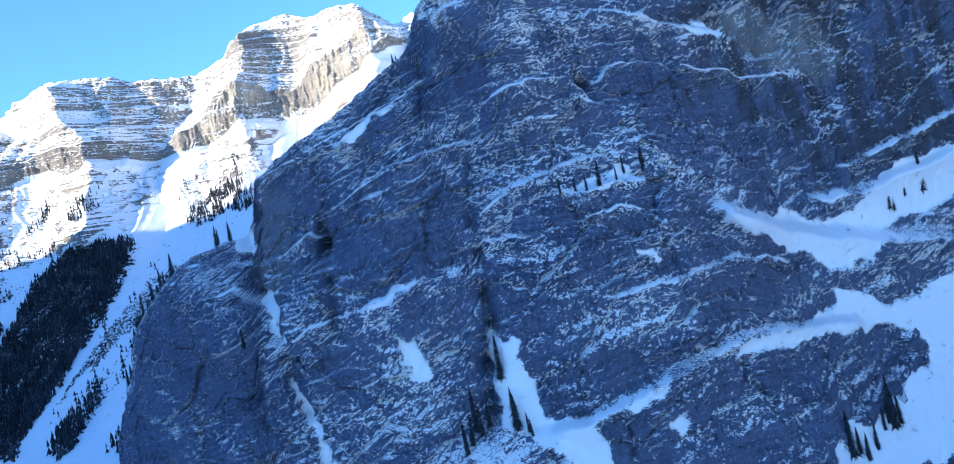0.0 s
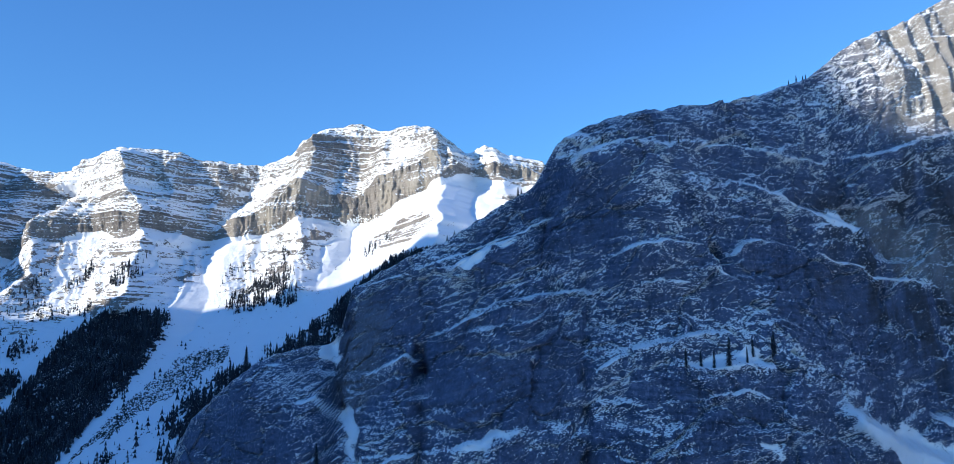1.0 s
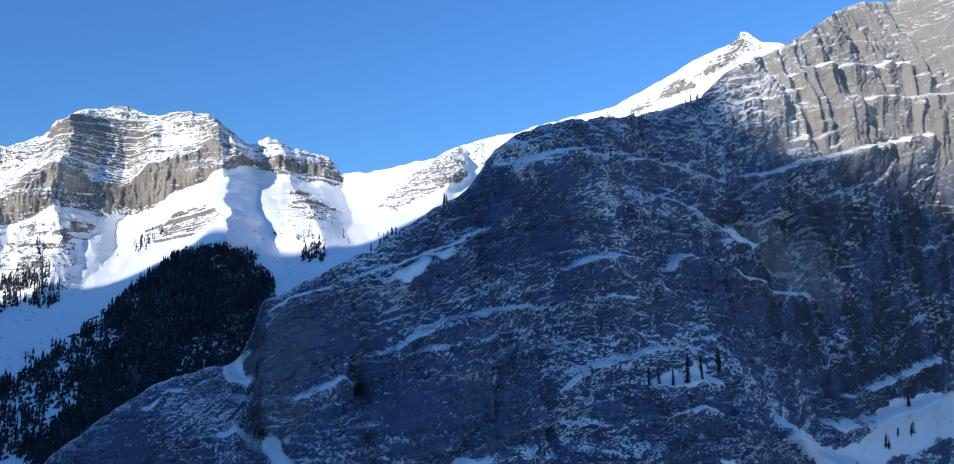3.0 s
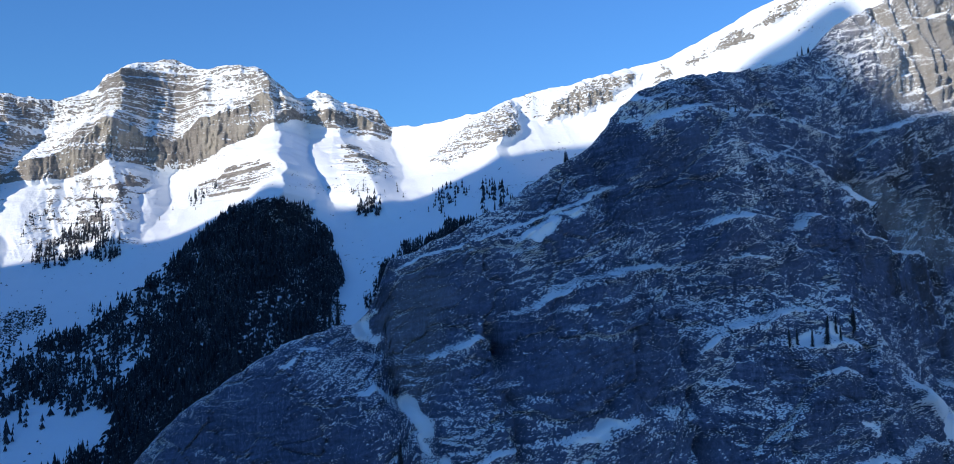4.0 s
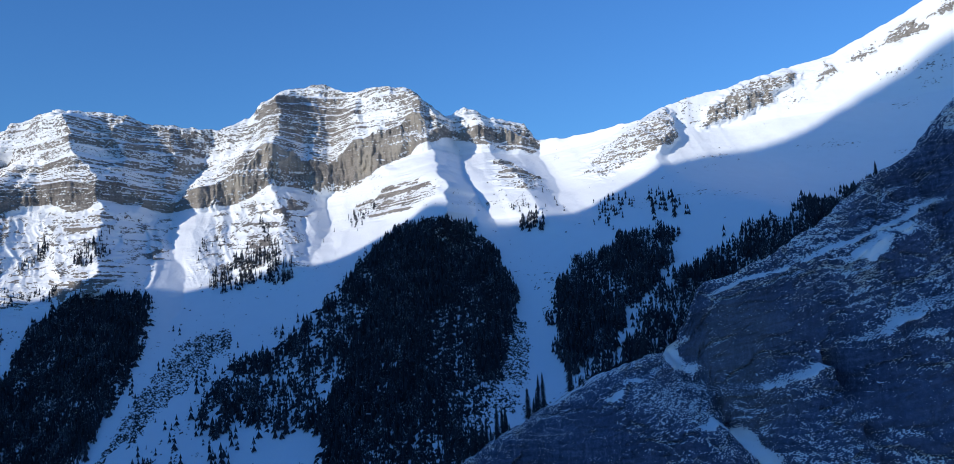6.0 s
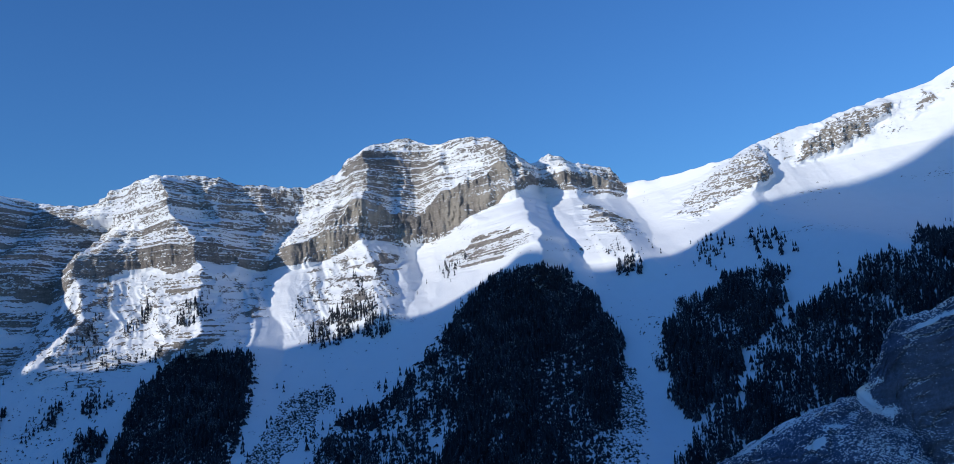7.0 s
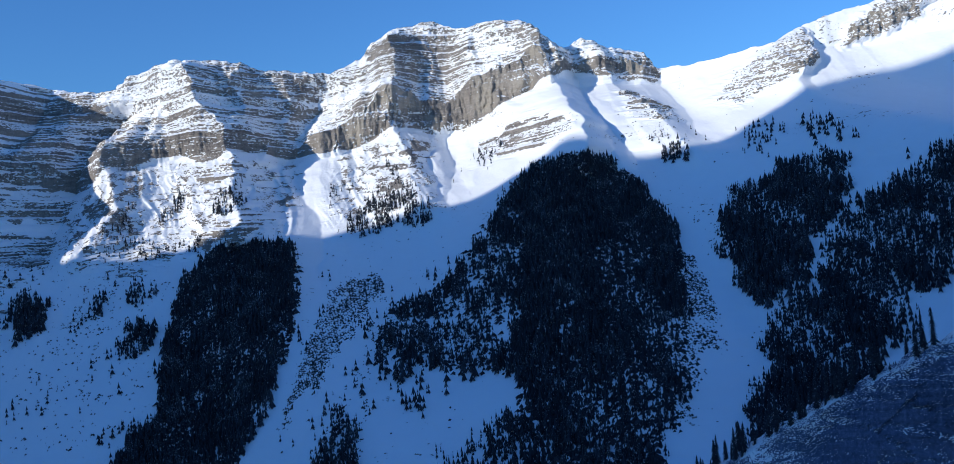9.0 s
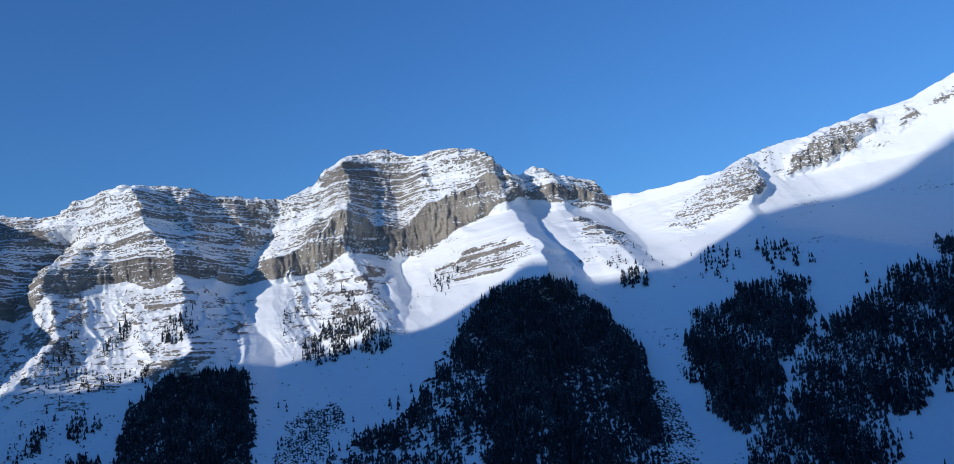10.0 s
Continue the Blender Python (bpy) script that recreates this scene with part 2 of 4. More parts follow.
def crack(y, x, z, line, width, depth, seed, power=1.2):
    """A cleft that runs down a line of (x, z)."""
    p = np.array(sorted(line, key=lambda q: q[1]), float)
    xl = np.interp(z, p[:, 1], p[:, 0]) + 0.9 * fbm(z / 9.0, x * 0, seed, 4)
    reach = smooth(p[0, 1] - 6, p[0, 1] + 2, z) * (1 - smooth(p[-1, 1] - 2, p[-1, 1] + 6, z))
    return y + depth * reach * (0.7 + 0.5 * fbm(z / 6.0, x * 0, seed + 2, 2)) * np.exp(-np.abs((x - xl) / width) ** power)


def bulge(y, x, z, cx, cz, rx, rz, out):
    """A rounded dome of rock that stands out of a wall and ends in a crease."""
    return y - out * np.clip(1 - ((x - cx) / rx) ** 2 - ((z - cz) / rz) ** 2, 0, 1) ** 0.8


def sheet_object(name, X, Y, Z, attrs, mat, label, category):
    rows, cols = X.shape
    me = bpy.data.meshes.new(name)
    co = np.stack([X, Y, Z], axis=-1).reshape(-1, 3).astype(np.float32)
    idx = np.arange(rows * cols).reshape(rows, cols)
    quads = np.stack([idx[:-1, :-1], idx[1:, :-1], idx[1:, 1:], idx[:-1, 1:]], axis=-1).reshape(-1)
    n = quads.size // 4
    me.vertices.add(len(co))
    me.vertices.foreach_set("co", co.reshape(-1))
    me.loops.add(quads.size)
    me.loops.foreach_set("vertex_index", quads.astype(np.int32))
    me.polygons.add(n)
    me.polygons.foreach_set("loop_start", np.arange(0, quads.size, 4, dtype=np.int32))
    me.polygons.foreach_set("use_smooth", np.ones(n, bool))
    me.update(calc_edges=True)
    for key, v in attrs.items():
        a = me.attributes.new(key, "FLOAT", "POINT")
        a.data.foreach_set("value", np.ascontiguousarray(v, dtype=np.float32).reshape(-1))
    me.materials.append(mat)
    return tagged(new(name, me), label, category, kind="structure")


def upness(X, Y, Z):
    """How far each point of a sheet faces up."""
    gy, gx, gz = np.gradient(Y), np.gradient(X), np.gradient(Z)
    a = np.stack([gx[0], gy[0], gz[0]], -1)
    b = np.stack([gx[1], gy[1], gz[1]], -1)
    n = np.cross(a, b)
    return np.abs(n[..., 2]) / (np.linalg.norm(n, axis=-1) + 1e-9)


# ---- far mountain wall: two banded peaks, a saddle and a long snowy ridge ----
FAR_RIDGE_Z = [(-1500, 600), (-1100, 590), (-872, 567), (-805, 547), (-714, 530), (-681, 549), (-600, 562), (-535, 558), (-489, 546), (-404, 540),
               (-354, 558), (-330, 582), (-288, 606), (-240, 612), (-203, 596), (-149, 592), (-110, 575), (-72, 546), (-57, 536), (-29, 547), (7, 529), (54, 522), (76, 497),
               (99, 496), (131, 486), (166, 484), (210, 503), (279, 519), (368, 542), (415, 552), (441, 565), (466, 577), (497, 593), (512, 598), (519, 608), (526, 602), (534, 588), (545, 583), (556, 574), (600, 590), (720, 640)]
FAR_RIDGE_Y = [(-1500, 1600), (-872, 1487), (-714, 1430), (-600, 1400), (-489, 1418), (-404, 1440), (-288, 1456), (-240, 1458), (-149, 1399), (-72, 1355), (7, 1358), (76, 1354), (99, 1338), (131, 1269), (166, 1198),
               (250, 1177), (368, 1150), (441, 1090), (497, 1000), (525, 960), (600, 860), (720, 700)]
FAR_CONTOURS = {
    20: [(-1500, 760), (-770, 740), (-510, 740), (-420, 650), (-290, 530), (-130, 470), (-50, 480), (75, 500), (350, 480), (720, 460)],
    80: [(-1500, 850), (-770, 821), (-510, 830), (-420, 755), (-360, 676), (-290, 607), (-230, 545), (-130, 500), (-50, 510), (75, 520), (350, 500), (720, 480)],
    130: [(-1500, 930), (-770, 893), (-600, 906), (-510, 905), (-460, 885), (-420, 840), (-360, 789), (-290, 751), (-230, 707), (-130, 621), (-50, 617), (10, 575), (75, 545), (350, 530), (720, 510)],
    220: [(-1500, 1060), (-770, 1020), (-600, 1048), (-510, 1044), (-460, 1020), (-420, 1011), (-360, 1028), (-290, 1005), (-230, 950), (-130, 886), (-50, 882), (10, 814), (75, 721), (110, 670), (180, 600), (350, 575), (720, 540)],
    310: [(-1500, 1200), (-770, 1148), (-680, 1173), (-510, 1186), (-420, 1192), (-360, 1204), (-290, 1177), (-230, 1143), (-130, 1071), (-50, 1060), (10, 1036), (75, 964), (110, 907), (180, 790), (270, 805), (350, 790), (450, 725), (720, 580)],
    400: [(-1500, 1330), (-770, 1269), (-600, 1275), (-510, 1301), (-460, 1328), (-360, 1323), (-230, 1320), (-130, 1213), (-95, 1169), (-50, 1173), (10, 1181), (75, 1190), (110, 1160), (180, 1082), (270, 1068), (350, 1014), (450, 918), (720, 630)],
    470: [(-1500, 1430), (-770, 1362), (-680, 1353), (-600, 1336), (-510, 1356), (-460, 1396), (-420, 1416), (-360, 1398), (-230, 1380), (-130, 1318), (-50, 1308), (10, 1328), (75, 1325), (110, 1292), (180, 1171), (270, 1164), (350, 1117), (450, 1026), (720, 660)],
}
BAND_FOOT = [(-1500, 380), (-758, 379), (-699, 375), (-663, 391), (-609, 397), (-546, 404), (-459, 400), (-359, 407), (-317, 429), (-222, 430), (-171, 443), (-123, 464), (-94, 470), (-57, 497), (-10, 486), (44, 481), (75, 480), (100, 620), (720, 800)]

BAND_TALL = [(-1500, 30), (-760, 30), (-690, 34), (-650, 42), (-560, 38), (-500, 24), (-440, 16), (-415, 30), (-380, 52), (-320, 50), (-260, 46), (-211, 52), (-155, 62), (-105, 52), (-84, 16), (-50, 22), (20, 18), (75, 0), (720, 0)]

fx = np.concatenate([np.linspace(-1500, -880, 90, endpoint=False), np.linspace(-880, 480, 940, endpoint=False), np.linspace(480, 720, 70)])
ridge_z = curve(fx, FAR_RIDGE_Z) + 1.6 * fbm(fx / 12.0, fx * 0, 11, 4)
ridge_y = curve(fx, FAR_RIDGE_Y)
frow = np.concatenate([np.linspace(0, 0.42, 100, endpoint=False), np.linspace(0.42, 1, 400)])[:, None]
FZ = 20 + (ridge_z[None, :] - 20) * frow
FX = np.broadcast_to(fx, FZ.shape).copy()
lv = sorted(FAR_CONTOURS)
crows = [curve(fx, FAR_CONTOURS[k]) for k in lv]
foot = curve(fx, BAND_FOOT)[None, :] + 6 * fbm(FX / 40, FX * 0, 22, 3)
tall = curve(fx, BAND_TALL)[None, :] * (1 + 0.25 * fbm(FX / 35, FX * 0, 23, 2))
over = FZ - foot
EZ = FZ - np.where(over < tall, np.maximum(over, 0) * 0.9, np.maximum(0.9 * tall - 0.6 * (over - tall), 0))


def far_depth(z):
    y = between_levels(np.minimum(z, 470), lv, crows)
    top = crows[-1][None, :]
    return np.where(z > 470, top + (ridge_y[None, :] - top) * (z - 470) / np.maximum(ridge_z[None, :] - 470, 1), y)


FY = far_depth(EZ)
RIBS = [
    ([(-592, 560), (-569, 500), (-527, 443), (-510, 406), (-500, 350), (-480, 300)], 58, 80, 44),
    ([(-525, 524), (-511, 486), (-503, 448), (-478, 413)], 20, 22, 26),
    ([(-316, 590), (-292, 550), (-317, 476), (-307, 431), (-298, 379), (-285, 320)], 48, 70, 62),
    ([(-190, 560), (-180, 520), (-165, 470), (-150, 440)], 9, 30, 14),
    ([(-118, 572), (-87, 529), (-85, 477), (-97, 428), (-85, 379), (-100, 345)], 42, 66, 40),
    ([(-672, 480), (-668, 410), (-640, 340), (-655, 285)], 26, 40, 40),
    ([(-20, 545), (-12, 500), (4, 440), (10, 395), (26, 350)], 20, 36, 36),
    ([(205, 500), (196, 460), (165, 420)], 14, 34, 18),
    ([(-407, 540), (-413, 486), (-433, 425), (-435, 372), (-400, 300), (-395, 250)], -16, 32, 32),
    ([(-225, 425), (-234, 380), (-243, 330)], -16, 26, 26),
    ([(-51, 545), (-55, 484), (-43, 416), (-26, 348)], -18, 24, 30),
    ([(-692, 490), (-700, 450), (-712, 400), (-725, 300)], -62, 70, 46),
    # unseen spur, added to throw shade on the first peak's left side
    ([(-885, 570), (-872, 470), (-860, 350), (-860, 230)], 205, 80, 80),
    ([(80, 495), (75, 430), (55, 380)], -16, 34, 34),
    ([(-265, 430), (-262, 380), (-255, 330)], -10, 16, 16),
]
for k, (line, amp, wide_l, wide_r) in enumerate(RIBS):
    p = np.array(line[::-1], float)
    xl = np.interp(FZ, p[:, 1], p[:, 0]) + 7 * fbm(FZ / 34, FX * 0, 400 + 3 * k, 4)
    reach = smooth(p[0, 1] - 40, p[0, 1], FZ) * (1 if p[-1, 1] > 500 else 1 - smooth(p[-1, 1] - 10, p[-1, 1] + 15, FZ))
    reach = reach * smooth(-2, 26, ridge_z[None, :] - FZ)
    FY = FY - amp * reach * np.maximum(0, 1 - np.abs(FX - xl) / np.where(FX < xl, wide_l, wide_r)) ** 1.15
slope_f = np.clip(np.gradient(FY, axis=0) / np.gradient(FZ, axis=0), 0.3, 2.5)

rock_f = smooth(-10, 14, FZ - curve(fx, BAND_FOOT)[None, :] + 9 * fbm(FX / 50, FZ / 40, 21, 3))
OUTCROPS = [
    [(-200, 362), (-188, 392), (-152, 408), (-108, 420), (-92, 387), (-124, 380), (-172, 365)],
    [(-20, 400), (40, 395), (60, 420), (0, 450)],
    [(-573, 383), (-508, 400), (-490, 367), (-530, 360), (-558, 372)],
    [(-545, 300), (-500, 305), (-470, 330), (-462, 300), (-490, 275), (-540, 280)],
    [(-670, 262), (-560, 262), (-560, 290), (-660, 290)],
    [(-860, 470), (-766, 405), (-727, 385), (-735, 360), (-860, 380)],
    [(-860, 375), (-705, 358), (-705, 330), (-860, 340)],
    [(-860, 240), (-705, 232), (-690, 205), (-730, 190), (-860, 195)],
    [(-860, 325), (-709, 315), (-690, 274), (-726, 250), (-860, 250)],
]
KNOBS = [
    [(100, 418), (127, 456), (156, 466), (175, 483), (207, 499), (217, 479), (212, 452), (164, 426), (113, 407)],
    [(251, 470), (268, 495), (297, 522), (334, 530), (384, 531), (327, 492), (284, 473)],
    [(383, 512), (410, 541), (410, 520)],
    [(414, 530), (446, 558), (441, 535)],
    [(444, 539), (461, 565), (482, 567), (475, 549)],
    [(480, 558), (501, 588), (522, 604), (508, 567)],
    [(562, 540), (580, 610), (720, 720), (720, 420), (575, 440)],
]
jx, jz = FX + 10 * fbm(FX / 22, FZ / 18, 24, 3), FZ + 8 * fbm(FX / 22, FZ / 18, 25, 3)
for poly in OUTCROPS:
    rock_f = np.maximum(rock_f, 0.8 * inside(jx, jz, poly, 10))
knob_f = np.zeros_like(FX)
for poly in KNOBS:
    knob_f = np.maximum(knob_f, inside(FX + 5 * fbm(FX / 14, FZ / 12, 24, 4), FZ + 4 * fbm(FX / 14, FZ / 12, 25, 4), poly, 9))
apron = (inside(FX, FZ, [(-700, 280), (-430, 275), (-430, 400), (-690, 400)], 20) + inside(FX, FZ, [(-400, 300), (-250, 300), (-250, 430), (-390, 410)], 20)) * (1 - rock_f)
scar = np.clip(apron, 0, 1) * smooth(0.35, 0.9, ridged(FX / 15 + 0.6 * fbm(FX / 30, FZ / 30, 45, 2), FZ / 9, 46, 4, 0.6))
rib = ridged(FX / 55 + 0.4 * fbm(FX / 90, FZ / 90, 31, 2), FZ / 260, 32, 3)
FY = FY - 3.2 * rock_f * rib - 1.6 * (1 - rock_f) * ridged(FX / 70, FZ / 200, 33, 3)
FY = FY - 3.6 * apron * ridged(FX / 34 + 0.25 * fbm(FX / 40, FZ / 40, 26, 2) + FZ / 70, FZ / 160, 27, 5, 0.62) - 1.6 * scar
FY = FY - knob_f * (9 + 6 * ridged(FX / 24, FZ / 60, 51, 3) + 2.2 * ridged(FX / 8, FZ / 9, 52, 4, 0.6))
FY = FY + rock_f * (1.7 * fbm(FX / 16, FZ / 22, 34, 4) - 0.9 * (1 - smooth(-420, -395, FX) * smooth(-4, 4, over) * (over < tall)) * ridged(FX / 7.5, FZ / 6, 48, 4, 0.6)) + 0.6 * fbm(FX / 14, FZ / 12, 35, 4)
FY = FY - 0.9 * smooth(-2, 6, over) * (over < tall) * ridged(FX / 3.4, FZ / 30, 40, 2)
warp = 7 * fbm(FX / 150, FZ / 160, 36, 3)
wall = smooth(-2, 6, over) * (1 - smooth(0.0, 8.0, over - tall)) * (tall > 8)
flute = wall * smooth(-420, -395, FX)
FY = FY - 2.6 * flute * ridged(FX / 7 + 0.4 * fbm(FX / 15, FZ / 15, 47, 2), FZ / 45, 39, 4, 0.6)
bed = (FZ + warp + 1.8 * fbm(FX / 30, FZ / 80, 49, 4)) / 13.0 + 0.45 * np.sin(FZ / 17.0)
thick = np.clip(0.1 + 1.3 * np.abs(vnoise(np.floor(bed) * 3.71, FX / 70, 50)), 0, 1)
FY = steps(FY, FZ, slope_f, 13, 0.85 * rock_f * (1 - flute) * thick, bed, 0.76)
thin = (FZ + warp + 1.0 * fbm(FX / 14, FZ / 40, 38, 4)) / 4.6 + 1.1 * vnoise((FZ + warp) / 11.0, FX / 400, 37)
fine = np.clip(0.05 + 1.2 * np.abs(vnoise(np.floor(thin) * 2.37, FX / 34, 44)), 0, 1)
FY = steps(FY, FZ, slope_f, 4.6, 0.75 * (1 - 0.4 * smooth(-650, -700, FX)) * np.maximum(rock_f, 0.6 * knob_f) * fine * (1 - 0.7 * flute), thin, 0.68)
rise = np.gradient(FY, axis=0) / np.gradient(FZ, axis=0)
up_f = np.maximum(upness(FX, FY, FZ), 0.92 * rise / np.sqrt(1 + rise * rise))
plaster = np.zeros_like(FX)
for poly in ([(-730, 520), (-592, 558), (-574, 505), (-615, 482), (-665, 472)], [(-410, 540), (-341, 565), (-320, 530), (-326, 500), (-373, 460), (-430, 425)],
             [(-200, 585), (-134, 570), (-118, 530), (-190, 500)], [(-55, 540), (10, 535), (20, 500), (-30, 505)],
             [(-425, 545), (-395, 545), (-400, 480), (-420, 415), (-450, 415), (-428, 490)], [(-62, 545), (-42, 540), (-46, 484), (-30, 416), (-55, 416), (-64, 484)]):
    plaster = np.maximum(plaster, inside(jx, jz, poly, 14))
snow_f = 0.25 + smooth(0.32, 0.80, up_f) * 0.62 + 0.12 * fbm(FX / 60, FZ / 26, 53, 3) + 0.20 * vnoise((FZ + warp) / 13.0, FX / 180, 28) + 0.32 * plaster - 0.05 * wall - 0.03 * flute - 0.10 * smooth(-670, -700, FX)
snow_f = np.maximum(snow_f, 0.62 * smooth(14, 2, ridge_z[None, :] - FZ))
runnel = smooth(0.35, 1.1, ridged(FX / 20 + 0.8 * fbm(FX / 60, FZ / 60, 56, 3), FZ / 90, 57, 3)) * smooth(-0.3, 0.5, fbm(FX / 50, FZ / 50, 58, 3))
bare = 0.36 * runnel * smooth(320, 290, FZ) + 0.42 * smooth(0.1, 0.9, fbm(FX / 40, FZ / 22, 29, 4)) * smooth(285, 330, FZ)
snow_f = snow_f + (np.maximum(snow_f, 1.2 - bare) - snow_f) * smooth(0.55, 0.2, rock_f)
snow_f = snow_f - 0.62 * scar * (1 - rock_f)
snow_f = snow_f + (0.34 + 0.4 * smooth(0.45, 0.8, up_f) - snow_f) * smooth(0.25, 0.8, knob_f)
rust_f = np.clip(0.45 * knob_f + 0.75 * flute * smooth(-0.5, 0.6, fbm(FX / 30, FZ / 60, 55, 3)), 0, 1)
# back slope behind the ridge
back = np.linspace(0, 1, 12)[1:, None]
BX = np.broadcast_to(fx, (11, len(fx)))
FXb = np.concatenate([FX, BX])
FYb = np.concatenate([FY, FY[-1:] + 700 * back])
FZb = np.concatenate([FZ, FZ[-1:] - 20 * np.minimum(back * 4, 1) - 420 * back])
pad = np.ones((11, len(fx)))
sheet_object("mountain_range", FXb, FYb, FZb, {"snow": np.concatenate([snow_f, pad]), "tan_sunlit": np.concatenate([rust_f, pad * 0]), "bed": np.concatenate([FZ + warp, FZb[len(FZ):]])}, FAR_ROCK,
             "snow-covered mountain range with banded grey rock cliffs and saddle", "mountain")


# ---- near cliff: a limestone buttress with a knob at its foot ----
TOP_Z = [(-420, 45), (-300, 60), (-240, 95), (-205, 128), (-188, 150), (-172, 168), (-157, 184), (-143, 196), (-128, 206), (-115, 213), (-105, 216), (-96, 217), (-92, 220), (-88, 228), (-84, 239), (-75, 242), (-60, 249),
         (-42, 259), (-18, 274), (-13, 277), (-10, 282), (-6, 288.5), (-2, 292), (4, 296), (10, 299), (20, 303), (30, 305.5), (61, 314), (105, 330), (130, 347), (163, 363), (195, 382), (208, 390), (229, 400), (254, 404), (271, 398), (284, 372), (300, 395), (360, 440)]
NEAR_CONTOURS = {
    40: [(-420, 872), (-240, 527), (-205, 444), (-175, 386), (-150, 343), (-130, 318), (-95, 290), (-60, 275), (-20, 262), (20, 260), (70, 268), (120, 295), (180, 320), (360, 345)],
    110: [(-420, 891), (-240, 546), (-205, 463), (-175, 405), (-150, 362), (-130, 337), (-110, 322), (-95, 312), (-60, 292), (-20, 280), (20, 279), (45, 283), (70, 291), (95, 305), (120, 322), (145, 334), (180, 344), (360, 365)],
    140: [(-420, 898), (-240, 553), (-205, 470), (-175, 412), (-150, 369), (-130, 344), (-110, 329), (-95, 319), (-60, 302), (-20, 290), (20, 288), (45, 291), (70, 300), (95, 316), (120, 334), (145, 345), (180, 354), (360, 372)],
    165: [(-420, 908), (-240, 563), (-205, 480), (-175, 422), (-150, 379), (-130, 354), (-110, 336), (-95, 325), (-60, 309), (-20, 297), (20, 293), (45, 294), (70, 301), (95, 320), (120, 345), (145, 355), (180, 362), (360, 378)],
    180: [(-420, 912), (-240, 567), (-205, 484), (-175, 426), (-150, 383), (-130, 358), (-110, 338), (-95, 328), (-80, 326), (-60, 316), (-40, 306), (-20, 302), (20, 298), (45, 298), (70, 303), (95, 322), (120, 351), (145, 359), (180, 366), (360, 382)],
    195: [(-420, 916), (-240, 571), (-205, 488), (-175, 430), (-150, 387), (-130, 362), (-110, 338), (-95, 335), (-80, 340), (-60, 324), (-40, 313), (0, 308), (20, 304), (45, 304), (70, 308), (95, 326), (120, 353), (145, 362), (180, 369), (360, 384)],
    210: [(-420, 928), (-240, 583), (-205, 500), (-175, 442), (-150, 399), (-130, 374), (-110, 354), (-95, 356), (-80, 349), (-60, 333), (-40, 323), (-20, 318), (20, 312), (45, 312), (70, 317), (95, 335), (120, 357), (145, 367), (180, 373), (360, 386)],
    225: [(-420, 940), (-240, 595), (-205, 512), (-175, 454), (-150, 411), (-130, 386), (-110, 370), (-95, 368), (-80, 355), (-60, 337), (-40, 329), (-20, 325), (0, 326), (20, 320), (45, 320), (70, 326), (95, 344), (120, 364), (145, 373), (180, 377), (360, 388)],
    245: [(-420, 946), (-240, 601), (-205, 518), (-175, 460), (-150, 417), (-130, 392), (-110, 381), (-95, 372), (-80, 357), (-60, 345), (-40, 341), (-20, 336), (0, 331), (20, 322), (45, 328), (70, 340), (95, 355), (120, 370), (145, 378), (180, 380), (360, 392)],
    265: [(-420, 955), (-205, 527), (-130, 401), (-110, 390), (-80, 370), (-60, 362), (-20, 356), (0, 338), (20, 327), (45, 336), (70, 350), (95, 364), (120, 375), (145, 379), (180, 382), (360, 396)],
    285: [(-420, 964), (-205, 536), (-130, 410), (-110, 399), (-60, 377), (-20, 364), (0, 337), (20, 335), (45, 347), (70, 360), (95, 371), (120, 377), (145, 379), (180, 384), (220, 390), (360, 402)],
    305: [(-420, 972), (-205, 544), (-130, 418), (-60, 388), (-20, 368), (0, 354), (20, 353), (45, 358), (70, 370), (95, 377), (120, 380), (145, 380), (180, 386), (220, 393), (360, 408)],
    350: [(-420, 993), (-205, 565), (-130, 439), (-60, 410), (0, 389), (45, 388), (70, 393), (120, 400), (145, 396), (180, 400), (220, 405), (260, 410), (360, 425)],
    400: [(-420, 1022), (-205, 594), (-130, 468), (-60, 440), (45, 420), (120, 420), (180, 416), (220, 428), (260, 436), (360, 460)],
}
nx = np.concatenate([np.linspace(-420, -215, 90, endpoint=False), np.linspace(-215, 300, 720, endpoint=False), np.linspace(300, 360, 40)])
top_z = curve(nx, TOP_Z) + 0.6 * fbm(nx / 6.0, nx * 0, 41, 4) + 0.9 * fbm(nx / 22.0, nx * 0, 42, 2)
nrow = np.linspace(0, 1, 520)[:, None]
NZ = 40 + (top_z[None, :] - 40) * nrow ** 0.8
NX = np.broadcast_to(nx, NZ.shape).copy()
lv = sorted(NEAR_CONTOURS)
NY = between_levels(NZ, lv, [curve(nx, NEAR_CONTOURS[k]) for k in lv])
# far end bent towards the valley, largely out of view, added to block sky light
NY = NY - 150 * smooth(240, 355, NX)
slope_n = np.clip(np.gradient(NY, axis=0) / np.gradient(NZ, axis=0), 0.15, 1.2)

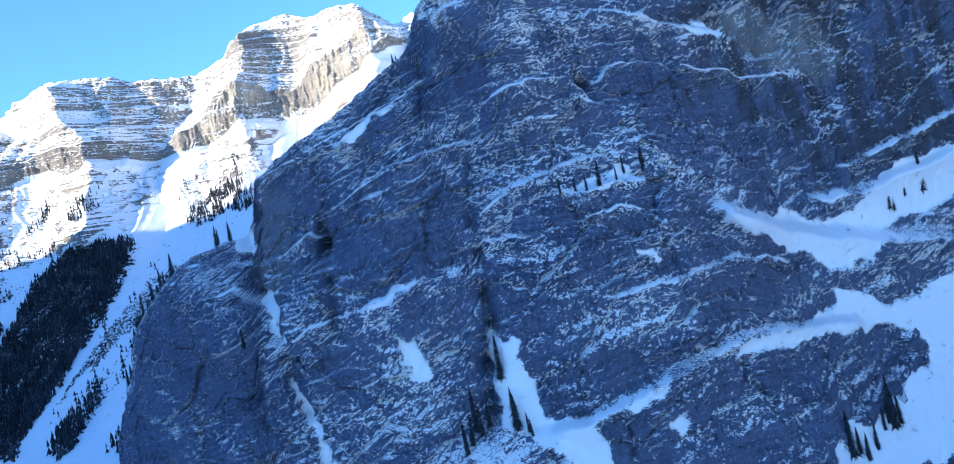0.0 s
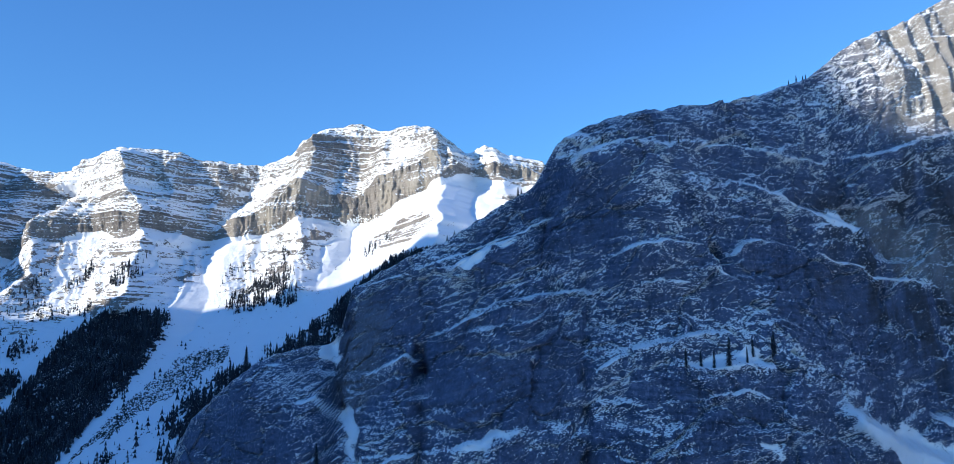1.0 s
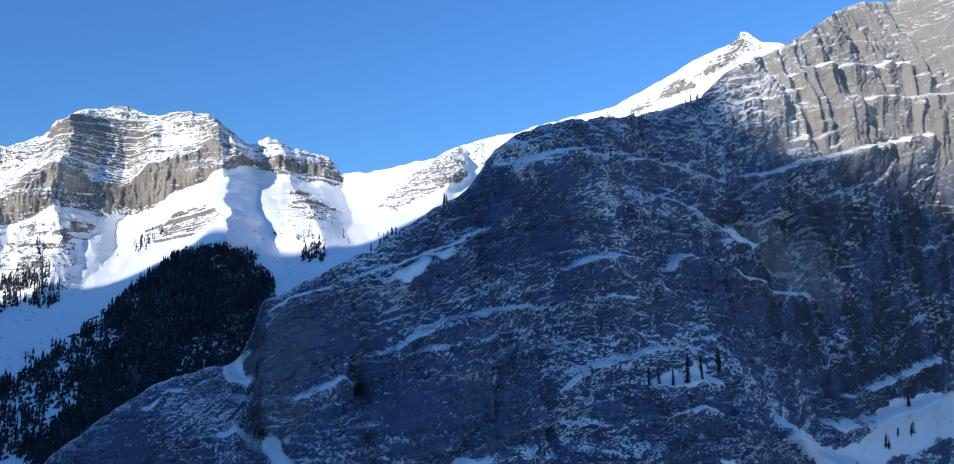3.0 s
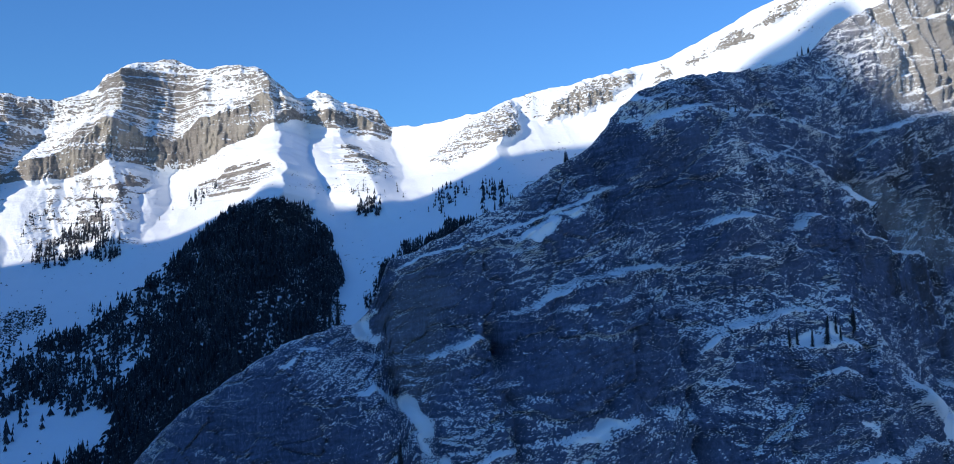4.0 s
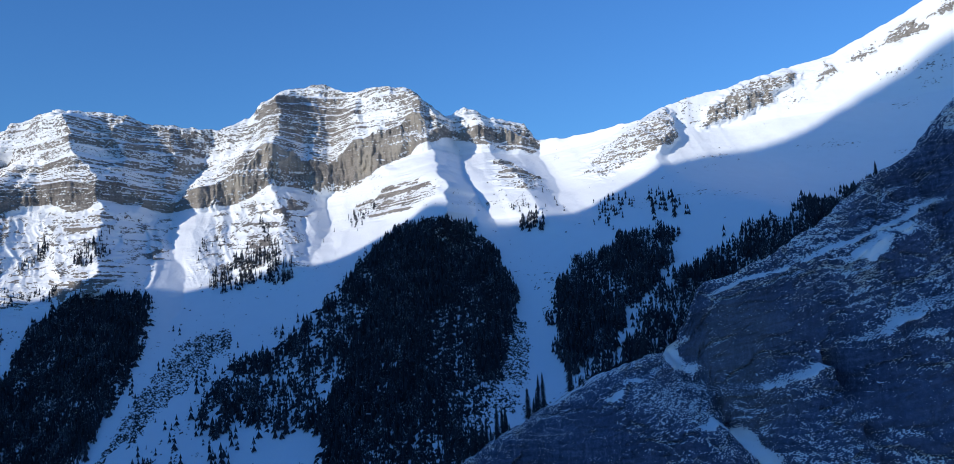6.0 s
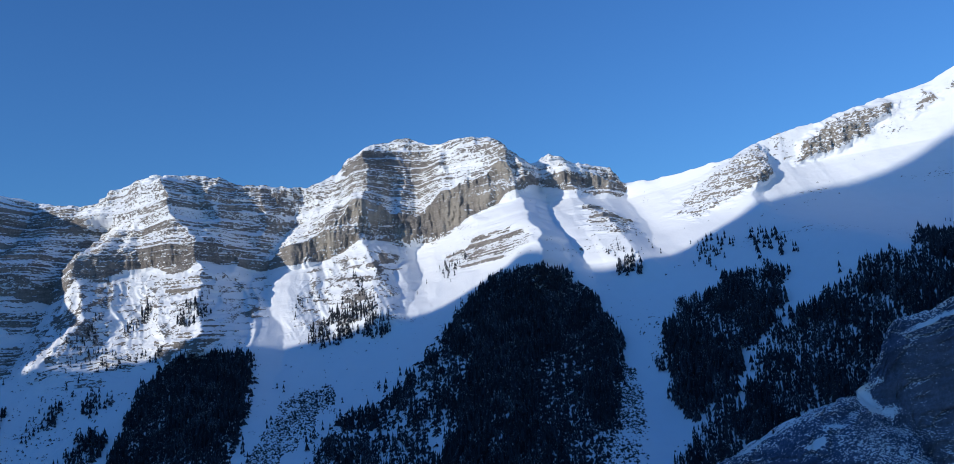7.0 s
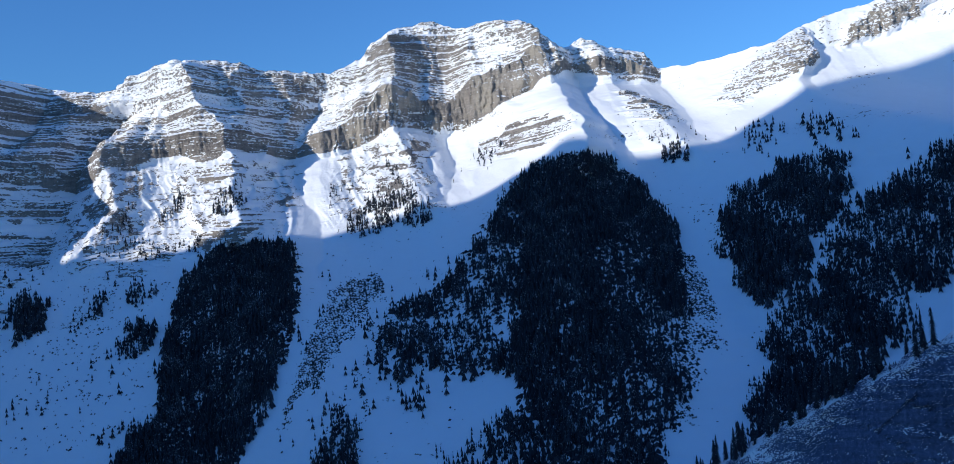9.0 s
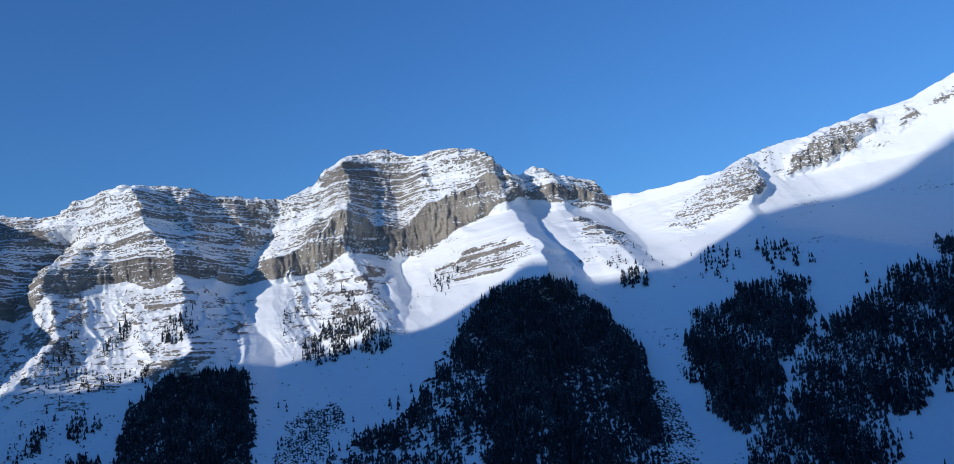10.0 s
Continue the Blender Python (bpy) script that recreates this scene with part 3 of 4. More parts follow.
SHELVES = [
    ([(-49, 219), (-38, 224), (-27, 229), (-14, 232), (2, 233)], 5.0, 1.3, 18),
    ([(13, 245), (20, 248), (29, 248.5), (42, 248.5), (46, 244), (52, 236)], 5.5, 1.8, 12),
    ([(37, 240), (43, 240.5), (51, 238)], 2.5, 1.5, 6),
    ([(18, 233), (26, 235), (34, 234)], 2.0, 1.3, 6),
    ([(55, 246), (60, 250), (69, 251.5), (85, 250), (96, 245.5), (112, 243), (118, 239.5), (142, 239)], 5.5, 1.8, 14),
    ([(14, 212), (21, 214), (28, 215), (35, 217), (47, 217.5), (51, 215)], 4.0, 1.8, 7),
    ([(27, 207), (36, 206), (49, 206.5), (60, 206)], 5.5, 3.2, 14),
    ([(33, 197), (48, 199), (58, 196), (62, 191)], 2.0, 0.7, 6),
    ([(1, 204), (11, 210)], 2.0, 0.9, 5),
    ([(39, 170), (60, 171), (72, 172.5), (88, 173.5), (98, 171), (110, 166)], 2.6, 1.0, 8),
    ([(39, 290), (64, 293), (88, 289), (107, 288)], 3.6, 1.8, 9),
    ([(-2, 279), (9, 286), (23, 288.5), (36, 288)], 4.0, 3.0, 10),
    ([(-46, 243), (-35, 249), (-21, 254)], 3.0, 1.6, 9),
    ([(-82, 235), (-54, 245), (-34, 251), (-8, 262)], 2.5, 1.0, 9),
    ([(70, 273), (87, 267), (107, 262), (120, 258)], 4.5, 3.6, 9),
    ([(119, 290), (139, 295), (167, 302), (194, 309), (236, 319)], 4.5, 2.0, 12),
    ([(170, 350), (204, 355), (237, 360)], 3.5, 2.0, 8),
    ([(188, 334), (219, 338), (256, 341)], 4.0, 2.2, 10),
    ([(12, 133), (21, 133), (29, 136), (38, 137.5), (51, 141), (66, 144), (84, 147), (113, 142), (134, 138)], 6.0, 2.4, 12),
    ([(86, 190), (105, 180), (129, 171), (150, 165), (185, 160)], 9.0, 7.0, 14),
    ([(150, 196), (181, 203), (208, 211)], 4.0, 2.5, 8),
    ([(135, 185), (158, 184), (171, 188), (200, 193)], 5.0, 4.0, 8),
    ([(-79, 204), (-72, 207), (-67, 209.5), (-61, 211.5), (-58, 209)], 5.0, 1.4, 12),
    ([(-120, 204), (-114, 208), (-108, 209), (-101, 212)], 2.0, 1.2, 8),
    ([(-100, 194), (-94, 197.5), (-87, 192)], 4.0, 1.4, 10),
    ([(-43, 181), (-30, 186), (-23, 187)], 3.0, 1.8, 9),
    ([(-70, 176), (-60, 180), (-52, 180)], 2.5, 1.0, 8),
]
# rounded domes: the knob, its lower lump, the pillar and the boss at the couloir's foot
for cx, cz, rx, rz, out in ((-116, 184, 25, 27, 8.0), (-94, 176, 10, 20, 6.0), (-66, 188, 11, 23, 5.0), (-5, 112, 26, 25, 12.0), (26, 262, 32, 30, 4.0), (-24, 205, 27, 30, 3.5)):
    NY = bulge(NY, NX, NZ, cx, cz, rx, rz, out)
ledge_snow = np.zeros_like(NX)
for k, (line, out, tread, fall) in enumerate(SHELVES):
    NY, drift = shelf(NY, NX, NZ, line, out, tread, fall, 200 + 7 * k)
    ledge_snow = np.maximum(ledge_snow, drift)
# an overhang above a pale hollow
hollow = inside(NX + 3 * fbm(NX / 9, NZ / 9, 74, 3), NZ + 2 * fbm(NX / 9, NZ / 9, 70, 3), [(106, 270), (118, 269), (130, 271), (140, 275), (150, 266), (146, 250), (126, 246), (116, 258)], 1.5)
NY = NY + 5.5 * hollow
CRACKS = [
    ([(141, 200), (142, 195)], 2.6, 9.0, 2.0),
    ([(112, 300), (118, 284), (120, 272)], 1.2, 2.5, 1.2),
    ([(86, 250), (92, 232), (100, 212)], 1.2, 2.0, 1.2),
    ([(-30, 228), (-32, 208), (-34, 185)], 1.0, 1.6, 1.2),
    ([(24, 246), (22, 225), (20, 214)], 1.0, 1.8, 1.2),
    ([(-112, 214), (-108, 190), (-100, 165)], 1.3, 2.0, 1.2),
    ([(3, 236), (1, 220), (-1, 207), (-1, 190), (-1, 178), (-2, 167), (-6, 154), (-7, 140)], 1.5, 6.0, 1.4),
    ([(-1, 178), (-2, 167), (-5, 154), (-6, 142)], 3.2, 8.0, 1.6),
    ([(-56.5, 212), (-56, 206)], 2.5, 24.0, 4.0),
    ([(-52, 219), (-55, 213), (-55.5, 200), (-55, 190), (-56, 176)], 1.4, 6.0, 1.4),
    ([(-92, 222), (-90, 206), (-85, 193), (-82, 184), (-77, 174), (-73, 160), (-69, 147), (-64, 130)], 3.4, 8.5, 1.6),
    ([(49, 249), (51, 238)], 2.2, 7.0, 2.0),
    ([(25, 288), (34, 280), (42, 261), (49, 248)], 1.3, 3.5, 1.3),
    ([(85, 312), (88, 296)], 1.3, 3.0, 1.3),
    ([(-10, 272), (-9, 263), (-12, 254)], 1.3, 4.0, 1.3),
    ([(-75, 223), (-69, 213)], 0.8, 1.8, 1.2),
    ([(3, 233), (10, 222), (14, 212)], 0.9, 2.0, 1.2),
    ([(-14, 232), (-16, 214), (-18, 198)], 0.8, 1.4, 1.2),
    ([(72, 250), (76, 232), (80, 216)], 0.9, 1.6, 1.2),
    ([(186, 362), (196, 340), (212, 305)], 3.0, 5.0, 1.2),
    ([(150, 352), (160, 325), (166, 300)], 2.5, 3.5, 1.2),
    ([(206, 385), (215, 360), (222, 340)], 2.5, 4.0, 1.2),
    ([(132, 345), (139, 325), (146, 305)], 2.2, 3.0, 1.2),
]
for k, (line, width, depth, power) in enumerate(CRACKS):
    NY = crack(NY, NX, NZ, line, width, depth, 300 + 5 * k, power)

FIELDS = [
    [(-1, 167), (2, 163), (6, 158), (6, 152), (8, 144), (12, 137), (20, 134), (25, 132), (26, 125), (28, 116), (19, 117), (12, 127), (4, 133), (-3, 136), (-4, 146), (-3, 155)],
    [(-96, 217), (-90, 222), (-88, 212), (-92, 208)],
    [(-87, 192), (-81, 194), (-79, 184), (-75, 176), (-79, 177)],
    [(-75.5, 162), (-71.5, 161), (-71.5, 154), (-67, 142), (-63, 130), (-66, 130), (-72.5, 147)],
    [(84, 191), (99, 185), (122, 184), (131, 178), (146, 178), (159, 187), (176, 195), (190, 196), (220, 196), (220, 176), (196, 177), (178, 173), (165, 169), (152, 164), (148, 158), (131, 159), (127, 164), (113, 171), (101, 178), (86, 187)],
    [(127, 153), (142, 146), (151, 140), (162, 142), (180, 146), (220, 150), (220, 82), (104, 86), (107, 97), (116, 107), (130, 103), (144, 107), (149, 115), (157, 114), (162, 120), (161, 128), (143, 134), (124, 138), (103, 140), (89, 141), (75, 142), (84, 147), (103, 144), (122, 144), (129, 147)],
    [(33, 136), (42, 139), (49, 141), (46, 137), (39, 134)],
    [(28, 208), (33, 209.5), (40, 210), (48, 209), (53, 215), (56, 213), (59, 207), (49, 206), (36, 205)],
    [(-33, 170), (-25, 168), (-24, 157), (-25, 153), (-31, 160)],
    [(-43, 182), (-30, 187), (-23, 188), (-24, 185), (-34, 182)],
    [(96, 267), (119, 265), (114, 257), (104, 260)],
    [(-44, 245), (-35, 250), (-25, 253.5), (-20, 255), (-34, 246), (-39, 243)],
    [(51, 184), (57, 183), (61, 177), (58, 176)],
    [(48, 129), (52, 129.5), (55, 126), (52, 123)],
]
PATCHY = [[(-20, 174), (-15, 178), (-16, 170), (-20, 169)], [(72, 273), (92, 270), (119, 266), (114, 256), (100, 258), (85, 263)], [(60, 228), (67, 229), (65, 219), (72, 217), (82, 208), (78, 206), (67, 213), (60, 217)], [(-48, 176), (-41, 183), (-30, 180), (-33, 168), (-24, 156), (-29, 152), (-40, 162)], [(90, 268), (120, 262), (118, 252), (84, 262)],
          [(-4, 282), (34, 286), (34, 296), (0, 294)], [(72, 132), (102, 122), (99, 112), (81, 115), (66, 123)], [(138, 240), (150, 242), (150, 236), (136, 234)], 
          [(60, 215), (90, 202), (110, 186), (84, 192)], [(-28, 134), (-5, 137), (18, 126), (24, 112), (-24, 112)], [(20, 164), (70, 176), (80, 166), (30, 152)], [(4, 196), (26, 200), (24, 184), (6, 180)], [(86, 150), (124, 160), (126, 150), (96, 144)]]
field = np.zeros_like(NX)
patchy = np.zeros_like(NX)
for poly in PATCHY:
    patchy = np.maximum(patchy, inside(NX + 4.0 * fbm(NX / 8, NZ / 8, 53, 4), NZ + 3.0 * fbm(NX / 8, NZ / 8, 54, 4), poly, 4.0))
for poly in FIELDS:
    field = np.maximum(field, inside(NX + 2.2 * fbm(NX / 6, NZ / 6, 51, 4), NZ + 1.6 * fbm(NX / 6, NZ / 6, 52, 4), poly, 1.3))
rough_n = 1 - 0.85 * field
field = field * (0.9 + 0.3 * fbm(NX / 4.0, NZ / 4.0, 83, 3))

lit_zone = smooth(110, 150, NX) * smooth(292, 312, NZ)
calm = 1 - 0.88 * lit_zone
NY = NY - rough_n * (2.4 * ridged(NX / 46, NZ / 60, 61, 3) + 1.2 * calm * fbm(NX / 17, NZ / 15, 62, 4) + calm * (0.45 * ridged(NX / 8, NZ / 11, 63, 4, 0.6) + 0.3 * ridged(NX / 2.9, NZ / 3.2, 60, 3)))
dip = NZ - curve(nx, [(-420, -130), (-5, 0), (60, 6), (110, 4), (150, 14), (360, 85)])[None, :] + 4 * fbm(NX / 60, NZ / 50, 66, 3)
wob = fbm(NX / 14, NZ / 14, 58, 4)
for wide, tall_by, deep, lean_by, cut, seed in ((30.0, 24.0, 2.2, 2.6, 0.03, 600), (11.0, 9.5, 0.8, 1.3, 0.045, 620), (4.2, 3.6, 0.35, 0.55, 0.07, 640)):
    gap, lean = blocks(NX / wide + 0.22 * wob, dip / tall_by + 0.2 * wob + 0.12 * NX / wide, seed)
    NY = NY + rough_n * (1 - 0.7 * lit_zone) * (deep * np.exp(-(gap / cut) ** 2) + lean_by * lean)
NY = NY - lit_zone * (4.6 * ridged(NX / 17 + 0.25 * fbm(NX / 30, NZ / 30, 64, 2), NZ / 120, 65, 2) + 0.8 * ridged(NX / 5, NZ / 40, 59, 3))
gate = smooth(0.05, 0.6, fbm(NX / 9, NZ / 8, 67, 3))
NY = steps(NY, NZ, 0.45 + 0.5 * slope_n, 8.0, 0.5 * gate * rough_n, (dip + 1.5 * fbm(NX / 6, NZ / 8, 77, 3)) / 8.0, 0.78)
gate = smooth(0.0, 0.6, fbm(NX / 3.5, NZ / 3.0, 68, 3))
NY = steps(NY, NZ, 0.5 + 0.5 * slope_n, 2.6, 0.7 * gate * rough_n, (dip + 1.6 * fbm(NX / 4, NZ / 5, 69, 3)) / 2.6, 0.75)
up_n = upness(NX, NY, NZ)
snow_n = smooth(0.12, 0.85, up_n) * 0.50 + 0.02 + 0.03 * lit_zone - 0.14 * smooth(-80, -95, NX) + 0.13 * fbm(NX / 26, NZ / 18, 78, 4)
for poly in ([(-92, 216), (-74, 236), (-56, 232), (-52, 214), (-60, 180), (-84, 186)], [(-46, 216), (-8, 229), (0, 214), (-6, 190), (-46, 192)], [(60, 246), (112, 240), (120, 212), (84, 206), (66, 222)], [(-128, 184), (-100, 190), (-96, 160), (-124, 160)],
             [(-6, 270), (14, 280), (24, 262), (8, 250), (-8, 252)], [(112, 236), (160, 236), (210, 240), (210, 204), (134, 200), (104, 210)]):
    snow_n = snow_n - 0.11 * inside(NX + 5 * fbm(NX / 10, NZ / 10, 88, 3), NZ + 5 * fbm(NX / 10, NZ / 10, 89, 3), poly, 6)
snow_n = snow_n + 0.10 * inside(NX, NZ, [(-4, 284), (30, 304), (110, 332), (140, 330), (120, 288), (40, 282)], 8)
snow_n = np.maximum(snow_n + 0.15 * patchy, 1.25 * field)
snow_n = np.maximum(snow_n, ledge_snow * (1.2 + 0.4 * fbm(NX / 3.2, NZ / 2.4, 55, 3)))
snow_n = snow_n + 0.13 * inside(NX, NZ, [(108, 318), (125, 312), (150, 322), (185, 372), (150, 362), (118, 345)], 8)
snow_n = snow_n + 0.20 * smooth(18, 0, top_z[None, :] - NZ) * smooth(-125, -145, NX) * (1 + 0.8 * fbm(NX / 9, NZ / 7, 90, 3))
edge = smooth(5.0, 0.0, top_z[None, :] - NZ)
snow_n = np.maximum(snow_n, 0.42 * edge)
tan_sunlit_n = inside(NX + 5 * fbm(NX / 14, NZ / 14, 71, 3), NZ + 5 * fbm(NX / 14, NZ / 14, 72, 3), [(110, 268), (136, 271), (168, 258), (164, 237), (132, 239), (122, 255)], 5) * 0.6
tan_sunlit_n = np.maximum(tan_sunlit_n, 0.3 * inside(NX + 4 * fbm(NX / 10, NZ / 10, 73, 3), NZ, [(-92, 214), (-78, 236), (-66, 226), (-70, 200), (-82, 190)], 5))
# tan rock at the right; the sunlit zone is painted paler and warmer
tan_sunlit_n = np.maximum(tan_sunlit_n, (0.1 + 0.9 * lit_zone) * smooth(100, 150, NX + 10 * fbm(NX / 25, NZ / 25, 80, 3)) * smooth(240, 310, NZ))
# shade of the recessed wall below the overhang, painted as dark streaks
painted_shade_n = inside(NX + 12 * fbm(NX / 18, NZ / 30, 84, 4), NZ + 10 * fbm(NX / 18, NZ / 30, 85, 4), [(100, 268), (130, 288), (190, 296), (260, 300), (260, 190), (150, 196), (118, 215), (104, 240)], 14)
painted_shade_n = painted_shade_n * smooth(-0.55, 0.25, fbm(NX / 5, NZ / 28, 86, 4)) * (1 - 0.7 * tan_sunlit_n)
snow_n = snow_n - 0.06 * painted_shade_n
# the roof: a snowy strip that drops away behind the edge
back = (np.linspace(0, 1, 36)[1:] ** 1.6)[:, None]
dist = 160 * back
RX = np.broadcast_to(nx, (35, len(nx)))
RX = RX + smooth(-106, -90, RX) * (1 - 0.6 * smooth(-60, 20, RX)) * 0.62 * dist
RY = NY[-1:] + dist
RZ = NZ[-1:] + np.where(np.broadcast_to(nx, RX.shape) > -99, 1, 0.4) * 1.0 * fbm(RX / 7, RY / 7, 79, 4) * np.minimum(dist / 6, 1) - 0.12 * np.minimum(dist, 14) - 0.75 * np.maximum(dist - 14, 0) + 0.5 * fbm(RX / 8, RY / 8, 75, 3) * np.minimum(dist / 3, 1)
snow_r = np.where(np.broadcast_to(nx, RX.shape) < -99, 0.55 + 0.35 * fbm(RX / 5, RY / 5, 87, 3), 0.40 + 0.3 * fbm(RX / 9, RY / 9, 76, 3))
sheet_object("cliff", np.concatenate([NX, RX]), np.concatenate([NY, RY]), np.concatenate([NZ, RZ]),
             {"snow": np.concatenate([snow_n, snow_r]), "tan_sunlit": np.concatenate([tan_sunlit_n, snow_r * 0]), "painted_shade": np.concatenate([painted_shade_n, snow_r * 0]), "bed": np.concatenate([dip, RZ])}, NEAR_ROCK,
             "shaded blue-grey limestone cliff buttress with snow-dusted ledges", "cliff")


# ---- valley ground and the mountain across the valley that shades it ----
gx = np.linspace(-4500, 4500, 120)
GX, GY = np.meshgrid(gx, gx)
GZ = 30 + 6 * fbm(GX / 300, GY / 300, 81, 3)
sheet_object("ground", GX, GY, GZ, {"snow": 0.75 + 0.25 * fbm(GX / 400, GY / 400, 82, 4), "tan_sunlit": np.zeros_like(GX), "bed": GZ}, FAR_ROCK, "snow-covered valley floor with bare stony patches reaching the horizon", "ground")

SHADE_RIDGE = [(-2600, 25), (-1700, 40), (-1300, 300), (-1000, 640), (-820, 860), (-747, 874), (-705, 868), (-685, 866), (-662, 886), (-620, 918), (-520, 1000), (-450, 1180), (-400, 1264), (-353, 1236), (-286, 1197), (-224, 1157), (-181, 1129), (-127, 1077), (-60, 1032), (-12, 1002), (51, 920), (110, 850), (220, 838), (332, 730), (465, 643), (580, 550), (750, 420), (1000, 250), (1200, 30)]
oy = np.linspace(-2600, 1200, 260)
oz = curve(oy, SHADE_RIDGE) + 5 * fbm(oy / 40, oy * 0, 91, 4)
ov = np.linspace(-1, 1, 61)[:, None]
OZ = 20 + (oz[None, :] - 20) * (1 - np.abs(ov)) ** 1.1
OX = -1500 + ov * (np.where(ov > 0, 0.5, 0.9) * np.maximum(oz[None, :], 120)) + 10 * fbm(np.broadcast_to(oy, OZ.shape) / 90, ov * 8 + 0 * OZ, 92, 3) * np.abs(ov) * 4
OY = np.broadcast_to(oy, OZ.shape)
sheet_object("mountain", OX, OY, OZ, {"snow": smooth(0.4, 0.7, upness(OX, OY, OZ) + 0.2 * fbm(OX / 60, OZ / 60, 93, 3)), "tan_sunlit": np.zeros_like(OZ), "bed": OZ}, FAR_ROCK,
             "snowy mountain across the valley that blocks the low sun", "mountain")


# ---- trees ----
def far_at(x, z):
    """A point of the far wall at x and height z."""
    j = int(np.clip(np.searchsorted(fx, x), 0, len(fx) - 1))
    return float(fx[j]), float(np.interp(z, FZ[:, j], FY[:, j])), float(z)


def near_at(x, z):
    j = int(np.clip(np.searchsorted(nx, x), 0, len(nx) - 1))
    return float(nx[j]), float(np.interp(z, NZ[:, j], NY[:, j])), float(z)


def roof_at(x, d):
    j = int(np.clip(np.searchsorted(nx, x), 0, len(nx) - 1))
    return float(nx[j]), float(NY[-1, j] + d), float(np.interp(d, np.r_[0, dist[:, 0]], np.r_[NZ[-1, j], RZ[:, j]]))


def spire(rng, height, radius, tiers, spikes, low=0.06):
    """Drooping whorls of a narrow conifer: vertices and triangles."""
    verts, faces = [], []
    for k in range(tiers):
        t = k / (tiers - 1)
        z = height * (low + (0.96 - low) * t)
        r = radius * (1 - t) ** 0.7 * rng.uniform(0.75, 1.15) + 0.05 * radius
        rise = height / tiers * rng.uniform(1.1, 1.5)
        base = len(verts)
        verts.append((rng.uniform(-0.05, 0.05) * radius, rng.uniform(-0.05, 0.05) * radius, min(z + rise, height * 1.01)))
        turn = rng.uniform(0, 6.28)
        for i in range(2 * spikes):
            a = turn + math.pi * i / spikes
            rr = r * (rng.uniform(0.8, 1.2) if i % 2 == 0 else rng.uniform(0.35, 0.55))
            verts.append((rr * math.cos(a), rr * math.sin(a), z - (0.10 * rise + 0.22 * r if i % 2 == 0 else -0.12 * rise)))
        for i in range(2 * spikes):
            faces.append((base, base + 1 + i, base + 1 + (i + 1) % (2 * spikes)))
    return np.array(verts), np.array(faces)


def mesh_from(name, verts, faces, mat):
    me = bpy.data.meshes.new(name)
    me.from_pydata([tuple(v) for v in verts], [], [tuple(int(i) for i in f) for f in faces])
    me.materials.append(mat)
    return me


def part(name, me, parent, label=""):
    ob = new(name, me)
    ob.parent = parent
    return tagged(ob, label)


def trunk_mesh(height, radius):
    bm = bmesh.new()
    bmesh.ops.create_cone(bm, cap_ends=True, segments=7, radius1=radius, radius2=radius * 0.12, depth=height)
    bmesh.ops.translate(bm, verts=bm.verts, vec=(0, 0, height / 2 - 0.6))
    me = bpy.data.meshes.new("trunk")
    bm.to_mesh(me)
    bm.free()
    me.materials.append(BARK)
    return me


def conifer(rng, height, radius, tiers, spikes, label, group):
    tree = new("conifer_tree")
    tree.empty_display_size = 1
    tagged(tree, label, "tree", group)
    v, f = spire(rng, height, radius, tiers, spikes)
    part("trunk", trunk_mesh(height * 0.97, 0.018 * height), tree)
    part("crown", mesh_from("crown", v, f, NEEDLES), tree)
    return tree


rng = random.Random(7)
LEDGE = "dark narrow conifer standing on a snowy ledge of the cliff"
SLOPE = "small dark conifer standing alone on the snow slope"
CREST = "dark spire-shaped conifer on the snowy crest of the rock knob"
models = {}
for label, group, hgt in ((LEDGE, "trees on the cliff ledges", 15), (SLOPE, "scattered trees on the slopes", 12), (CREST, "trees on the knob's crest", 13)):
    models[label] = [conifer(rng, hgt * rng.uniform(0.9, 1.1), hgt * (rng.uniform(0.15, 0.21) if label == CREST else rng.uniform(0.13, 0.19)), 15 if label != SLOPE else 9, 8 if label != SLOPE else 6, label, group) for _ in range(4)]
used = set()


def plant(label, place, size):
    m = rng.choice(models[label])
    pose_m = pose(place[0], place[1], place[2] - 0.5, rng.uniform(-2, 2), rng.uniform(-2, 2), rng.uniform(0, 360))
    if m.name not in used:
        used.add(m.name)
        m.matrix_basis = pose_m @ Matrix.Diagonal((size, size, size, 1))
        return
    t = copy_thing(m, pose_m)
    t.scale = (size, size, size)


